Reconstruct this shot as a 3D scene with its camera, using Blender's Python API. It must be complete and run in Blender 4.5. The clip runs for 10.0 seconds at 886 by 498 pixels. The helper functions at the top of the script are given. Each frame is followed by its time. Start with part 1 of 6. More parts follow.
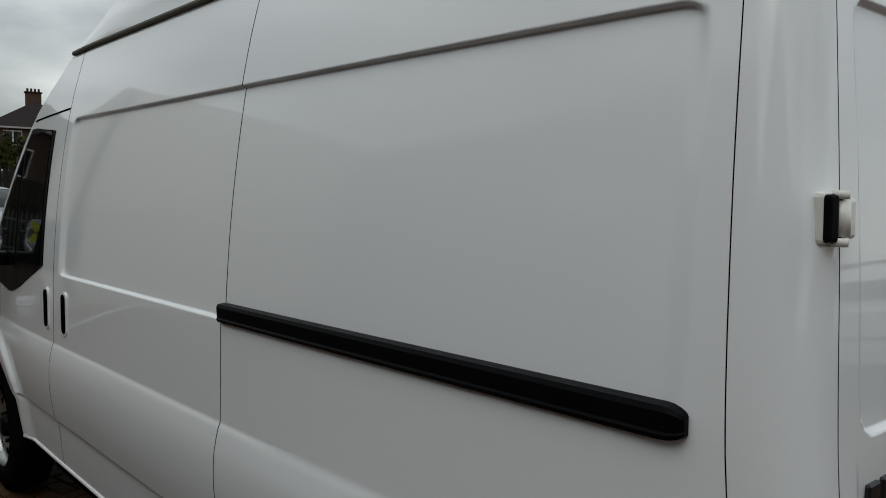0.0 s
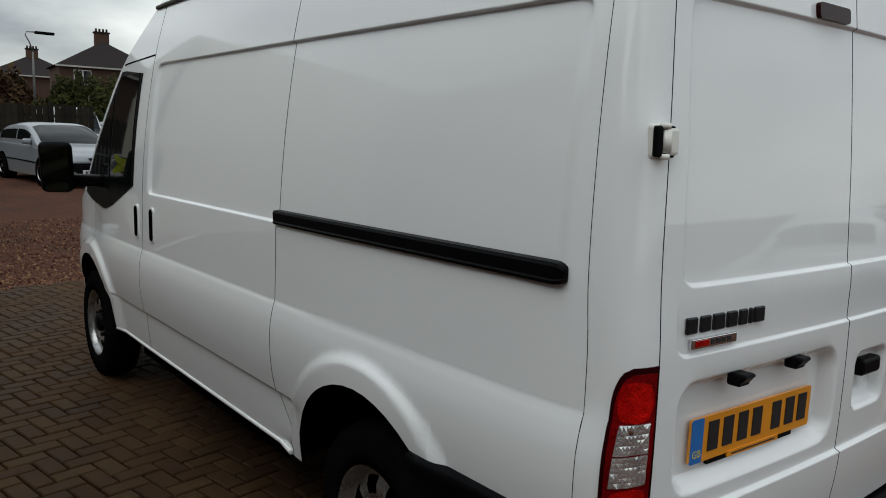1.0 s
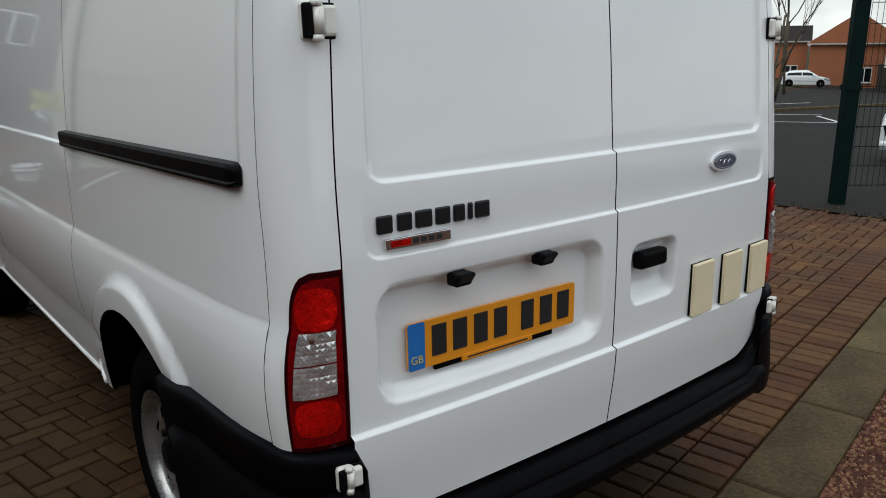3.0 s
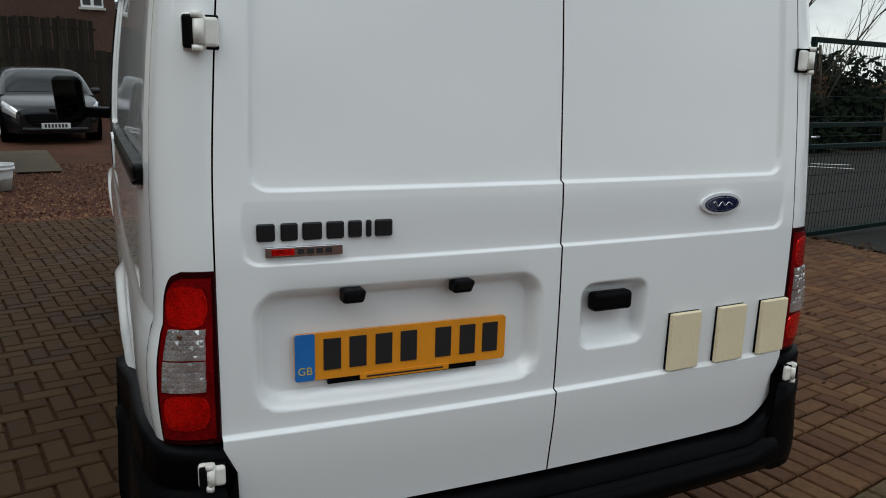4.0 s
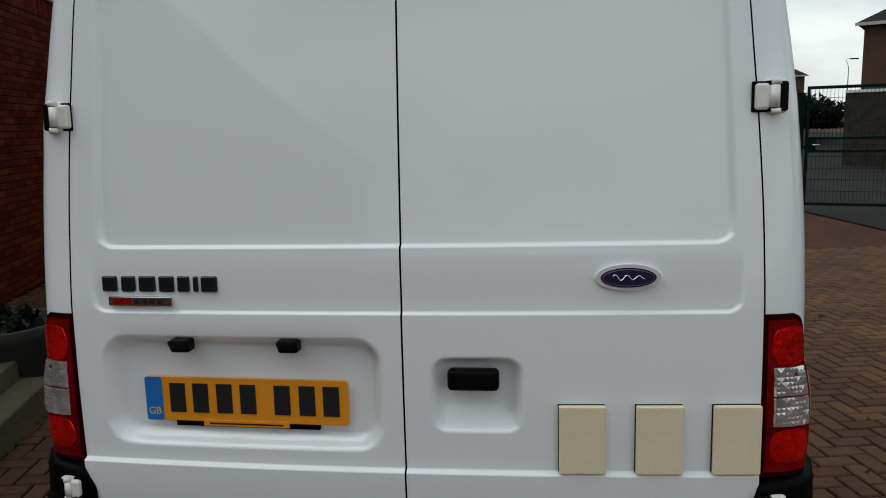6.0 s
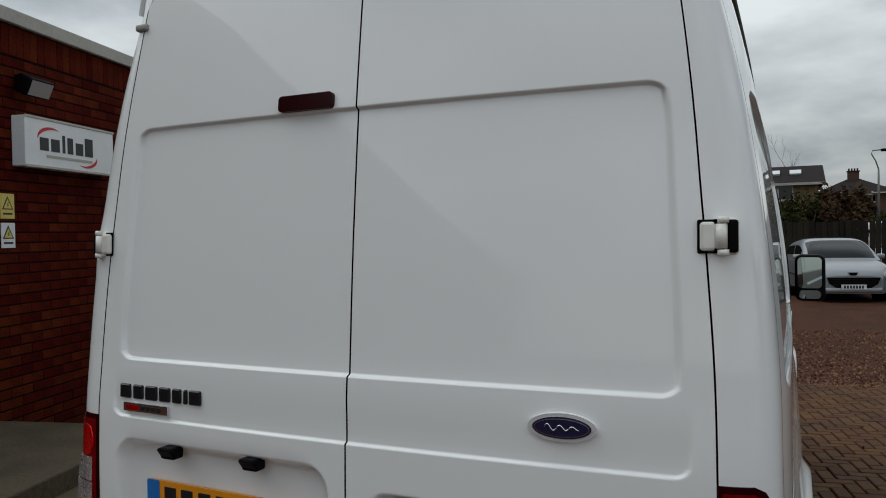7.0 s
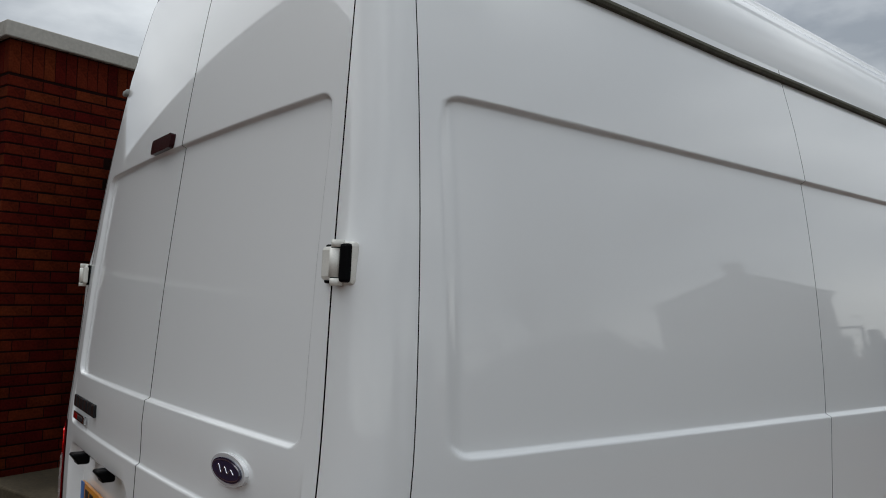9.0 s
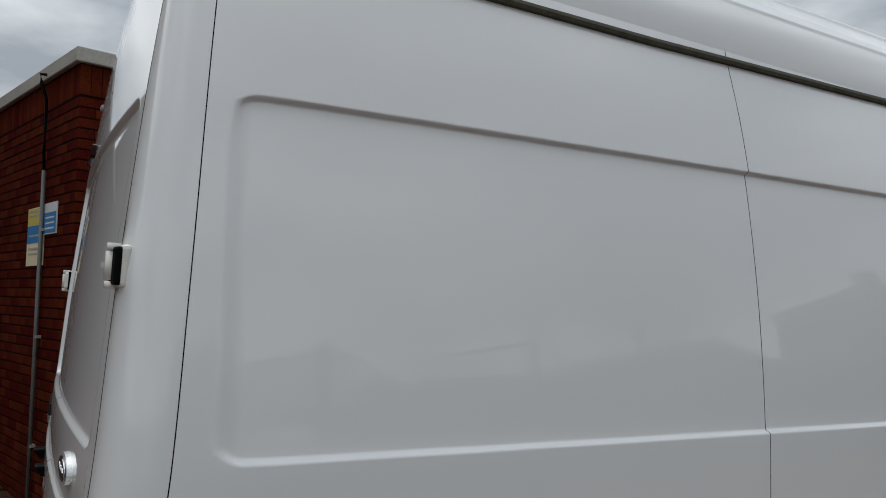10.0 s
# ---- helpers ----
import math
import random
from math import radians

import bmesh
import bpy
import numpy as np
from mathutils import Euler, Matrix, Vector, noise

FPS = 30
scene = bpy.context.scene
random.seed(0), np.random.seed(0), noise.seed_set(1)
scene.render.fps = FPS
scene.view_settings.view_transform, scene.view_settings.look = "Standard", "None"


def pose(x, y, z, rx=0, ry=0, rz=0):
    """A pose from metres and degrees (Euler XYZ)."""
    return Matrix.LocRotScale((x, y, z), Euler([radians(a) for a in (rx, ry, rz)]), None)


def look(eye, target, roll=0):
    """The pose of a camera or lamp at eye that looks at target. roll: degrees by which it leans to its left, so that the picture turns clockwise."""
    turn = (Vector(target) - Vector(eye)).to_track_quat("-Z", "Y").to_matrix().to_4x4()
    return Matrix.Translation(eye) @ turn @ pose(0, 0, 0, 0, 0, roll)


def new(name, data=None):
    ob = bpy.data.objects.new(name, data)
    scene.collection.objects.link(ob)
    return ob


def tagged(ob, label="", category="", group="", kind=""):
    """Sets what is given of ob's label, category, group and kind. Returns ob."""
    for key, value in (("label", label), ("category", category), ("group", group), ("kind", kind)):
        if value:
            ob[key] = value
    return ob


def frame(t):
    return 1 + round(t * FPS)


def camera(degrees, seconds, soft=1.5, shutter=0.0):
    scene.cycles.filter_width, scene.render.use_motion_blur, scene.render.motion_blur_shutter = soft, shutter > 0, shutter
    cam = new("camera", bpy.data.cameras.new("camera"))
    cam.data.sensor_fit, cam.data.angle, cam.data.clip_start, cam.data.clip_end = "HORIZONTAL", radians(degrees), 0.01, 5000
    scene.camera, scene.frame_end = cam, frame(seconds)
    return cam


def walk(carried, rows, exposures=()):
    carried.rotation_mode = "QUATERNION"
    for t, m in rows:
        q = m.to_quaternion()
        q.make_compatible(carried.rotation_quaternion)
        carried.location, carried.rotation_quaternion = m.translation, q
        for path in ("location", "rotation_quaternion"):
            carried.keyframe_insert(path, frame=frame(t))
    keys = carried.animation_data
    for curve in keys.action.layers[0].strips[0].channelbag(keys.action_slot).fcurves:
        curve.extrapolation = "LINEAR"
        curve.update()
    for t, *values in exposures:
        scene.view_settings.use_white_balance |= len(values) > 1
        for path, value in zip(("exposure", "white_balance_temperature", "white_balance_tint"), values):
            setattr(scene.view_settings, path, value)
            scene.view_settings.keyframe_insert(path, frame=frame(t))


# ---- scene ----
cam = camera(60.8, 10.0, 1.0)
PATH = [
    (0, (-1.901, -0.224, 1.608), (-0.56, 1.25, 1.439), 1.6),
    (0.5, (-2.068, -0.483, 1.606), (-0.804, 1.055, 1.411), 1.9),
    (1, (-2.165, -0.797, 1.585), (-0.942, 0.754, 1.269), 2.6),
    (1.5, (-2.166, -0.952, 1.575), (-0.899, 0.548, 1.197), 0.3),
    (2, (-2.03, -0.994, 1.539), (-0.738, 0.462, 1.08), -0.4),
    (2.5, (-1.775, -1.029, 1.533), (-0.529, 0.44, 0.993), 0.6),
    (3, (-1.567, -1.119, 1.527), (-0.361, 0.392, 1.012), -0.5),
    (3.2, (-1.467, -1.199, 1.519), (-0.313, 0.357, 1.022), -0.9),
    (4.3, (-0.837, -1.455, 1.523), (-0.149, 0.359, 1.039), 1.6),
    (4.5, (-0.716, -1.47, 1.558), (-0.086, 0.357, 1.046), 0.5),
    (5, (-0.386, -1.587, 1.543), (-0.019, 0.319, 1.06), 0.2),
    (5.2, (-0.238, -1.636, 1.536), (-0.002, 0.286, 1.037), -0.1),
    (6.5, (0.609, -1.473, 1.548), (0.091, 0.451, 1.38), -1.7),
    (7, (0.934, -1.378, 1.594), (0.106, 0.442, 1.551), -1.0),
    (7.5, (1.177, -1.194, 1.567), (0.158, 0.523, 1.681), 0.8),
    (8, (1.436, -0.945, 1.57), (0.213, 0.627, 1.75), -1.0),
    (8.5, (1.726, -0.726, 1.554), (0.272, 0.64, 1.691), 1.0),
    (9, (1.902, -0.472, 1.525), (0.341, 0.771, 1.652), 1.0),
    (9.5, (2.042, -0.2, 1.542), (0.384, 0.908, 1.696), 1.7),
    (10, (2.184, 0.041, 1.53), (0.436, 1.003, 1.665), 0.9),
]
walk(cam, [(t, look(eye, target, roll)) for t, eye, target, roll in PATH], [(0.0, -0.11, 6210, 4), (0.5, 0.05, 6210, 4), (1.0, 0.17, 6200, 4), (1.5, 0.24, 6190, 4), (2.5, 0.43, 6150, 4), (3.2, 0.41, 6110, 4), (4.5, 0.25, 6080, 3), (5.2, 0.19, 6080, 3), (6.5, 0.00, 6150, 5), (7.0, -0.05, 6190, 5), (8.0, -0.02, 6240, 6), (9.0, 0.05, 6250, 7), (10.0, 0.04, 6250, 7)])

# ---- world and light ----
world = bpy.data.worlds.new("overcast")
scene.world = world
world.use_nodes = True
wn, wl = world.node_tree.nodes, world.node_tree.links
sky = wn.new("ShaderNodeTexSky")
sky.sky_type, sky.sun_disc = "NISHITA", False
sky.sun_elevation, sky.sun_rotation = radians(57), radians(253)
sky.air_density, sky.dust_density, sky.ozone_density = 1.0, 4.0, 1.0
bg = wn["Background"]
bg.inputs["Strength"].default_value = 0.10
wl.new(sky.outputs["Color"], bg.inputs["Color"])
# a broken cloud layer over the sky, brighter and warmer low down
wc = wn.new("ShaderNodeTexCoord")
stretch = wn.new("ShaderNodeMapping")
stretch.inputs["Scale"].default_value = (1.0, 1.0, 2.6)
wl.new(wc.outputs["Generated"], stretch.inputs["Vector"])
puffs = wn.new("ShaderNodeTexNoise")
puffs.inputs["Scale"].default_value, puffs.inputs["Detail"].default_value, puffs.inputs["Roughness"].default_value = 2.2, 7, 0.52
wl.new(stretch.outputs["Vector"], puffs.inputs["Vector"])
shades = wn.new("ShaderNodeValToRGB")
shades.color_ramp.elements[0].position, shades.color_ramp.elements[0].color = 0.37, (0.35, 0.365, 0.395, 1)
shades.color_ramp.elements[1].position, shades.color_ramp.elements[1].color = 0.62, (1.0, 0.99, 0.98, 1)
wl.new(puffs.outputs["Fac"], shades.inputs["Fac"])
split = wn.new("ShaderNodeSeparateXYZ")
wl.new(wc.outputs["Generated"], split.inputs["Vector"])
rise = wn.new("ShaderNodeValToRGB")
rise.color_ramp.elements[0].position, rise.color_ramp.elements[0].color = 0.02, (1.16, 1.14, 1.06, 1)
rise.color_ramp.elements[1].position, rise.color_ramp.elements[1].color = 0.75, (1.22, 1.25, 1.28, 1)
dull = rise.color_ramp.elements.new(0.17)
dull.color = (0.83, 0.84, 0.84, 1)
wl.new(split.outputs["Z"], rise.inputs["Fac"])
tint = wn.new("ShaderNodeMixRGB")
tint.blend_type, tint.inputs["Fac"].default_value = "MULTIPLY", 1.0
wl.new(shades.outputs["Color"], tint.inputs["Color1"])
wl.new(rise.outputs["Color"], tint.inputs["Color2"])
clouds = wn.new("ShaderNodeBackground")
clouds.inputs["Strength"].default_value = 1.0
wl.new(tint.outputs["Color"], clouds.inputs["Color"])
cover = wn.new("ShaderNodeMixShader")
cover.inputs["Fac"].default_value = 0.90
wl.new(bg.outputs["Background"], cover.inputs[1])
wl.new(clouds.outputs["Background"], cover.inputs[2])
wl.new(cover.outputs["Shader"], wn["World Output"].inputs["Surface"])

sun = new("sun", bpy.data.lights.new("sun", "SUN"))
sun.data.energy, sun.data.angle, sun.data.color = 0.60, radians(48), (1.0, 0.97, 0.92)
sun.matrix_world = look((-4.0, -1.2, 6.5), (0, 0, 0))


# ---- materials ----
def mat(name, color, rough=0.5, metal=0.0, coat=0.0, var=0.0, scale=8.0, bump=0.0, bscale=40.0, bdist=0.002, spread=0.0, fine=True, island=False, spec=0.5):
    """A node material: base colour with blotches at two scales, grain relief, and a spread from piece to piece."""
    m = bpy.data.materials.new(name)
    m.use_nodes = True
    n, l = m.node_tree.nodes, m.node_tree.links
    b = n["Principled BSDF"]
    b.inputs["Base Color"].default_value = (*color, 1)
    b.inputs["Roughness"].default_value = rough
    b.inputs["Metallic"].default_value = metal
    b.inputs["Coat Weight"].default_value = coat
    b.inputs["Coat Roughness"].default_value = 0.03
    b.inputs["Specular IOR Level"].default_value = spec
    tc = n.new("ShaderNodeTexCoord")
    if var or spread:
        hsv = n.new("ShaderNodeHueSaturation")
        hsv.inputs["Color"].default_value = (*color, 1)
        val = n.new("ShaderNodeMath")
        val.operation = "ADD"
        val.inputs[0].default_value = 1.0
        if var:
            big = n.new("ShaderNodeTexNoise")
            big.inputs["Scale"].default_value, big.inputs["Detail"].default_value = scale, 6
            small = n.new("ShaderNodeTexNoise")
            small.inputs["Scale"].default_value, small.inputs["Detail"].default_value = scale * 14, 4
            for t in (big, small):
                l.new(tc.outputs["Object"], t.inputs["Vector"])
            mix = n.new("ShaderNodeMath")
            mix.operation = "ADD"
            l.new(big.outputs["Fac"], mix.inputs[0])
            l.new(small.outputs["Fac"], mix.inputs[1])
            mr = n.new("ShaderNodeMapRange")
            mr.inputs["From Min"].default_value, mr.inputs["From Max"].default_value = 0.7, 1.3
            mr.inputs["To Min"].default_value, mr.inputs["To Max"].default_value = -var, var
            l.new(mix.outputs[0], mr.inputs["Value"])
            l.new(mr.outputs["Result"], val.inputs[1])
            rr = n.new("ShaderNodeMapRange")
            rr.inputs["From Min"].default_value, rr.inputs["From Max"].default_value = 0.7, 1.3
            rr.inputs["To Min"].default_value, rr.inputs["To Max"].default_value = max(0.02, rough * 0.8), min(1, rough * 1.2)
            l.new(mix.outputs[0], rr.inputs["Value"])
            l.new(rr.outputs["Result"], b.inputs["Roughness"])
        if spread:
            if island:
                rnd = n.new("ShaderNodeNewGeometry").outputs["Random Per Island"]
            else:
                rnd = n.new("ShaderNodeObjectInfo").outputs["Random"]
            m2 = n.new("ShaderNodeMapRange")
            m2.inputs["To Min"].default_value, m2.inputs["To Max"].default_value = 1 - spread, 1 + spread
            l.new(rnd, m2.inputs["Value"])
            mul = n.new("ShaderNodeMath")
            mul.operation = "MULTIPLY"
            l.new(val.outputs[0], mul.inputs[0])
            l.new(m2.outputs["Result"], mul.inputs[1])
            l.new(mul.outputs[0], hsv.inputs["Value"])
            m3 = n.new("ShaderNodeMapRange")
            m3.inputs["To Min"].default_value, m3.inputs["To Max"].default_value = 0.5 - spread * 0.04, 0.5 + spread * 0.04
            l.new(rnd, m3.inputs["Value"])
            l.new(m3.outputs["Result"], hsv.inputs["Hue"])
        else:
            l.new(val.outputs[0], hsv.inputs["Value"])
        l.new(hsv.outputs["Color"], b.inputs["Base Color"])
    if bump:
        bt = n.new("ShaderNodeTexNoise")
        bt.inputs["Scale"].default_value, bt.inputs["Detail"].default_value = bscale, 5
        l.new(tc.outputs["Object"], bt.inputs["Vector"])
        bp = n.new("ShaderNodeBump")
        bp.inputs["Strength"].default_value, bp.inputs["Distance"].default_value = bump, bdist
        l.new(bt.outputs["Fac"], bp.inputs["Height"])
        l.new(bp.outputs["Normal"], b.inputs["Normal"])
    return m


M_GUTTER = mat("grimy_gutter_sealant", (0.085, 0.080, 0.060), 0.7, 0, 0, 0.35, 20, spec=0.1)
M_PAINT = mat("white_paint", (0.85, 0.855, 0.85), 0.32, 0, 1.0, spec=0.25)
M_BLACK = mat("black_plastic", (0.004, 0.004, 0.0045), 0.36, 0, 0, 0.2, 6, 0.25, 900, 0.0004, spec=0.035)
M_BUMPER = mat("bumper_plastic", (0.0035, 0.0035, 0.004), 0.38, 0, 0, 0.3, 7, 0.3, 700, 0.0004, spec=0.03)
# near-black whose colour stands for the shade in gaps and hollows
M_SHADE_BLACK = mat("dark_void", (0.002, 0.002, 0.002), 0.95, spec=0.0)
M_RUBBER = mat("tyre_rubber", (0.005, 0.005, 0.005), 0.85, 0, 0, 0.3, 12, 0.3, 200, 0.0006, spec=0.0)
M_STEEL = mat("wheel_steel", (0.36, 0.36, 0.355), 0.3, 0.8, 0, 0.3, 14, 0.15, 90, 0.0006)
M_CHROME = mat("chrome", (0.72, 0.72, 0.74), 0.1, 1.0)
M_DCHROME = mat("dark_chrome_lettering", (0.016, 0.016, 0.018), 0.25, 0.2, spec=0.3)
M_BADGE = mat("polished_badge_rim", (0.86, 0.87, 0.88), 0.22, 0.45)
M_RED_LENS = mat("red_lens", (0.78, 0.006, 0.004), 0.16, 0.65, 0.4, 0.65, 16, 0.6, 50, 0.006, spec=0.12)
M_RED_DARK = mat("dark_red_lens", (0.15, 0.0015, 0.003), 0.16, 0, 0, 0.45, 9, spec=0.12)
M_RED_RIM = mat("maroon_lamp_rim", (0.022, 0.001, 0.002), 0.16, 0, 0, 0.2, 9, spec=0.12)
M_CLEAR = mat("clear_lens", (0.68, 0.67, 0.67), 0.16, 0.75, 0.2, 0.5, 22)
M_AMBER = mat("amber_bulb", (0.09, 0.035, 0.02), 0.3)
M_YPLATE = mat("yellow_plate", (0.80, 0.30, 0.012), 0.35, 0, 0.4, 0.05, 20)
M_BLUE = mat("blue_band", (0.02, 0.16, 0.50), 0.35, 0, 0.3, 0.05, 20)
M_INK = mat("black_print", (0.012, 0.012, 0.014), 0.45)
M_NAVY = mat("navy_enamel", (0.008, 0.012, 0.05), 0.12, 0, 1.0)
M_CREAM = mat("cream_plastic", (0.78, 0.67, 0.45), 0.5, 0, 0, 0.06, 9, 0.1, 300, 0.0004)
M_DGLASS = mat("tinted_glass", (0.004, 0.005, 0.005), 0.03, 0, 0, spec=0.32)
M_MIRROR = mat("mirror_glass", (0.30, 0.35, 0.34), 0.02, 1.0)
# left mirror only: its dark reflection is put into the tint
M_MIRROR_DARKENED = mat("dim_mirror_glass", (0.07, 0.08, 0.08), 0.03, 1.0)
M_OFFWHITE = mat("off_white_hinge_paint", (0.76, 0.74, 0.68), 0.35, 0, 0.6, 0.08, 30)
M_SEAL = mat("grey_sealant", (0.30, 0.30, 0.28), 0.6, 0, 0, 0.2, 20)

# right blocks redder, but also lighter than the left: uneven daylight put into colour
M_PAVER = mat("clay_paver", (0.048, 0.0255, 0.0112), 0.7, 0, 0, 0.4, 2.2, 0.7, 160, 0.003, spread=0.17, spec=0.1)
M_PAVER_LIT = mat("red_clay_paver", (0.084, 0.040, 0.0185), 0.7, 0, 0, 0.4, 2.2, 0.7, 160, 0.003, spread=0.22, spec=0.1)
M_PAVER_LIT_J = mat("red_clay_paver_joined", (0.084, 0.040, 0.0185), 0.7, 0, 0, 0.4, 2.2, 0.7, 160, 0.003, spread=0.22, island=True, spec=0.1)
M_PAVER_J = mat("clay_paver_joined", (0.048, 0.0255, 0.0112), 0.7, 0, 0, 0.4, 2.2, 0.7, 160, 0.003, spread=0.17, island=True, spec=0.1)
M_SAND = mat("joint_sand", (0.007, 0.0055, 0.004), 0.95, 0, 0, 0.3, 9, 0.5, 200, 0.002, spec=0.0)
M_SLAB = mat("concrete_edging", (0.084, 0.063, 0.032), 0.9, 0, 0, 0.5, 3.5, 0.8, 120, 0.003, spread=0.2, spec=0.1)
M_GRAVEL = mat("red_gravel_bed", (0.075, 0.033, 0.020), 0.92, 0, 0, 0.45, 1.6, 1.0, 75, 0.02, spec=0.1)
M_STONE = mat("gravel_stone", (0.16, 0.075, 0.048), 0.85, 0, 0, 0.25, 20, 0.3, 150, 0.002, spread=0.65, island=True, spec=0.15)
M_ROAD = mat("asphalt", (0.021, 0.0195, 0.0175), 0.9, 0, 0, 0.4, 0.6, 0.8, 130, 0.004, spec=0.08)
M_GRASS = mat("verge_grass", (0.040, 0.042, 0.020), 0.95, 0, 0, 0.4, 1.5, 1.0, 40, 0.03, spec=0.1)
M_LINE = mat("road_line_paint", (0.62, 0.62, 0.60), 0.7, 0, 0, 0.25, 3)
M_BRICK = mat("red_brick", (0.066, 0.0095, 0.0044), 0.9, 0, 0, 0.45, 5, 0.5, 120, 0.003, spread=0.24, spec=0.03)
M_BRICK_J = mat("red_brick_joined", (0.066, 0.0095, 0.0044), 0.9, 0, 0, 0.45, 5, 0.5, 120, 0.003, spread=0.24, island=True, spec=0.03)
# darker than mortar: the shade of the raked joints is in its colour
M_MORTAR_SHADED = mat("mortar", (0.011, 0.0045, 0.0035), 0.95, 0, 0, 0.5, 3, 0.6, 150, 0.002, spec=0.03)
M_FASCIA = mat("grey_fascia_board", (0.40, 0.38, 0.34), 0.7, 0, 0, 0.15, 3, 0.2, 60, 0.001)
M_CONC = mat("concrete_step", (0.082, 0.066, 0.045), 0.9, 0, 0, 0.35, 3, 0.6, 90, 0.003, spec=0.1)
M_BDOOR = mat("blue_door_paint", (0.005, 0.012, 0.045), 0.5, 0, 0, 0.2, 4, 0.2, 40, 0.001, spec=0.06)
M_WDOOR = mat("pale_door_paint", (0.50, 0.57, 0.60), 0.5, 0, 0.1, 0.12, 4, 0.1, 60, 0.001)
M_WHITE = mat("white_plastic", (0.72, 0.73, 0.73), 0.45, 0, 0, 0.06, 5)
M_YELLOW = mat("yellow_sign", (0.62, 0.50, 0.12), 0.5, 0, 0, 0.06, 9)
M_YBRIGHT = mat("lime_plastic", (0.50, 0.55, 0.02), 0.45, 0, 0, 0.1, 9)
M_SBLUE = mat("sign_blue", (0.05, 0.22, 0.48), 0.5, 0, 0, 0.06, 9)
M_RENDER = mat("painted_render", (0.62, 0.58, 0.47), 0.9, 0, 0, 0.16, 1.6, 0.5, 90, 0.003, spec=0.1)
M_REDBASE = mat("red_painted_plinth", (0.22, 0.035, 0.03), 0.8, 0, 0, 0.25, 5, 0.4, 80, 0.002)
M_GREEN = mat("green_powder_coat", (0.0022, 0.010, 0.009), 0.5, 0, 0, 0.15, 6, spec=0.08)
M_WOOD = mat("weathered_fence_wood", (0.024, 0.020, 0.015), 0.9, 0, 0, 0.4, 4, 0.5, 60, 0.003, spread=0.25, spec=0.1)
M_HOUSE = mat("house_harling", (0.078, 0.047, 0.035), 0.95, 0, 0, 0.2, 0.8, 0.5, 20, 0.01, spec=0.1)
M_HBRICK = mat("orange_house_brick", (0.30, 0.105, 0.045), 0.9, 0, 0, 0.2, 0.7, 0.5, 20, 0.01)
M_ROOF = mat("slate_roof", (0.024, 0.019, 0.018), 0.9, 0, 0, 0.3, 1.2, 0.6, 14, 0.02, spec=0.1)
M_CLAD = mat("white_cladding", (0.62, 0.63, 0.63), 0.6, 0, 0, 0.1, 0.6)
M_BARK = mat("bark", (0.085, 0.072, 0.052), 0.95, 0, 0, 0.4, 6, 0.7, 40, 0.01, spec=0.1)
M_LEAF = mat("dark_hedge_leaf", (0.006, 0.009, 0.003), 0.85, 0, 0, 0.3, 3, spread=0.5, island=True, spec=0.1)
M_TWIG = mat("russet_hedge_leaf", (0.050, 0.028, 0.014), 0.85, 0, 0, 0.3, 3, spread=0.5, island=True, spec=0.1)
M_RUBBLE = mat("dark_rubble_wall", (0.040, 0.034, 0.027), 0.95, 0, 0, 0.45, 3, 0.8, 14, 0.03, spec=0.05)
M_TAN = mat("tan_house_brick", (0.22, 0.15, 0.085), 0.9, 0, 0, 0.2, 0.7, 0.5, 20, 0.01, spec=0.1)
M_POT = mat("dark_chimney_clay", (0.05, 0.028, 0.022), 0.9, spec=0.1)
M_OLIVE = mat("olive_shrub_leaf", (0.036, 0.038, 0.010), 0.85, 0, 0, 0.3, 3, spread=0.5, island=True, spec=0.1)
M_SILVER = mat("silver_car_paint", (0.26, 0.275, 0.29), 0.4, 0.35, 0.6, 0.04, 3)
M_CARBLACK = mat("black_car_paint", (0.006, 0.006, 0.008), 0.25, 0, 0.4, spec=0.2)
M_CARBLUE = mat("dark_blue_car_paint", (0.006, 0.009, 0.032), 0.25, 0.0, 0.3, spec=0.2)
M_CARWHITE = mat("white_car_paint", (0.72, 0.73, 0.73), 0.3, 0, 1.0)
M_PALE = mat("galvanised_pale", (0.15, 0.15, 0.14), 0.6, 0.3, 0, 0.25, 6)
M_HEADL = mat("headlamp_glass", (0.55, 0.56, 0.56), 0.1, 0.5, 1.0)


# ---- building helpers ----
def part(name, bm, material, parent, label="", smooth=False, loc=None):
    """Links a bmesh as one mesh object under a thing or a part."""
    me = bpy.data.meshes.new(name)
    bm.to_mesh(me)
    bm.free()
    for one in material if isinstance(material, tuple) else (material,) if material else ():
        me.materials.append(one)
    if smooth:
        for p in me.polygons:
            p.use_smooth = True
    ob = new(name, me)
    if parent is not None:
        ob.parent = parent
    if loc is not None:
        ob.matrix_basis = loc
    if label:
        ob["label"] = label
    return ob


def thing(name, label, category, m=None, group="", kind=""):
    ob = new(name)
    if m is not None:
        ob.matrix_basis = m
    return tagged(ob, label, category, group, kind)


def bm_box(x0, x1, y0, y1, z0, z1, bev=0.0, seg=2, bm=None, m=None):
    own = bmesh.new()
    r = bmesh.ops.create_cube(own, size=1.0)
    for v in own.verts:
        v.co = Vector(((x0 + x1) / 2 + v.co.x * (x1 - x0), (y0 + y1) / 2 + v.co.y * (y1 - y0), (z0 + z1) / 2 + v.co.z * (z1 - z0)))
    if bev:
        bmesh.ops.bevel(own, geom=list(own.edges), offset=bev, segments=seg, affect="EDGES", profile=0.5)
    if m is not None:
        own.transform(m)
    if bm is None:
        return own
    return join(bm, own)


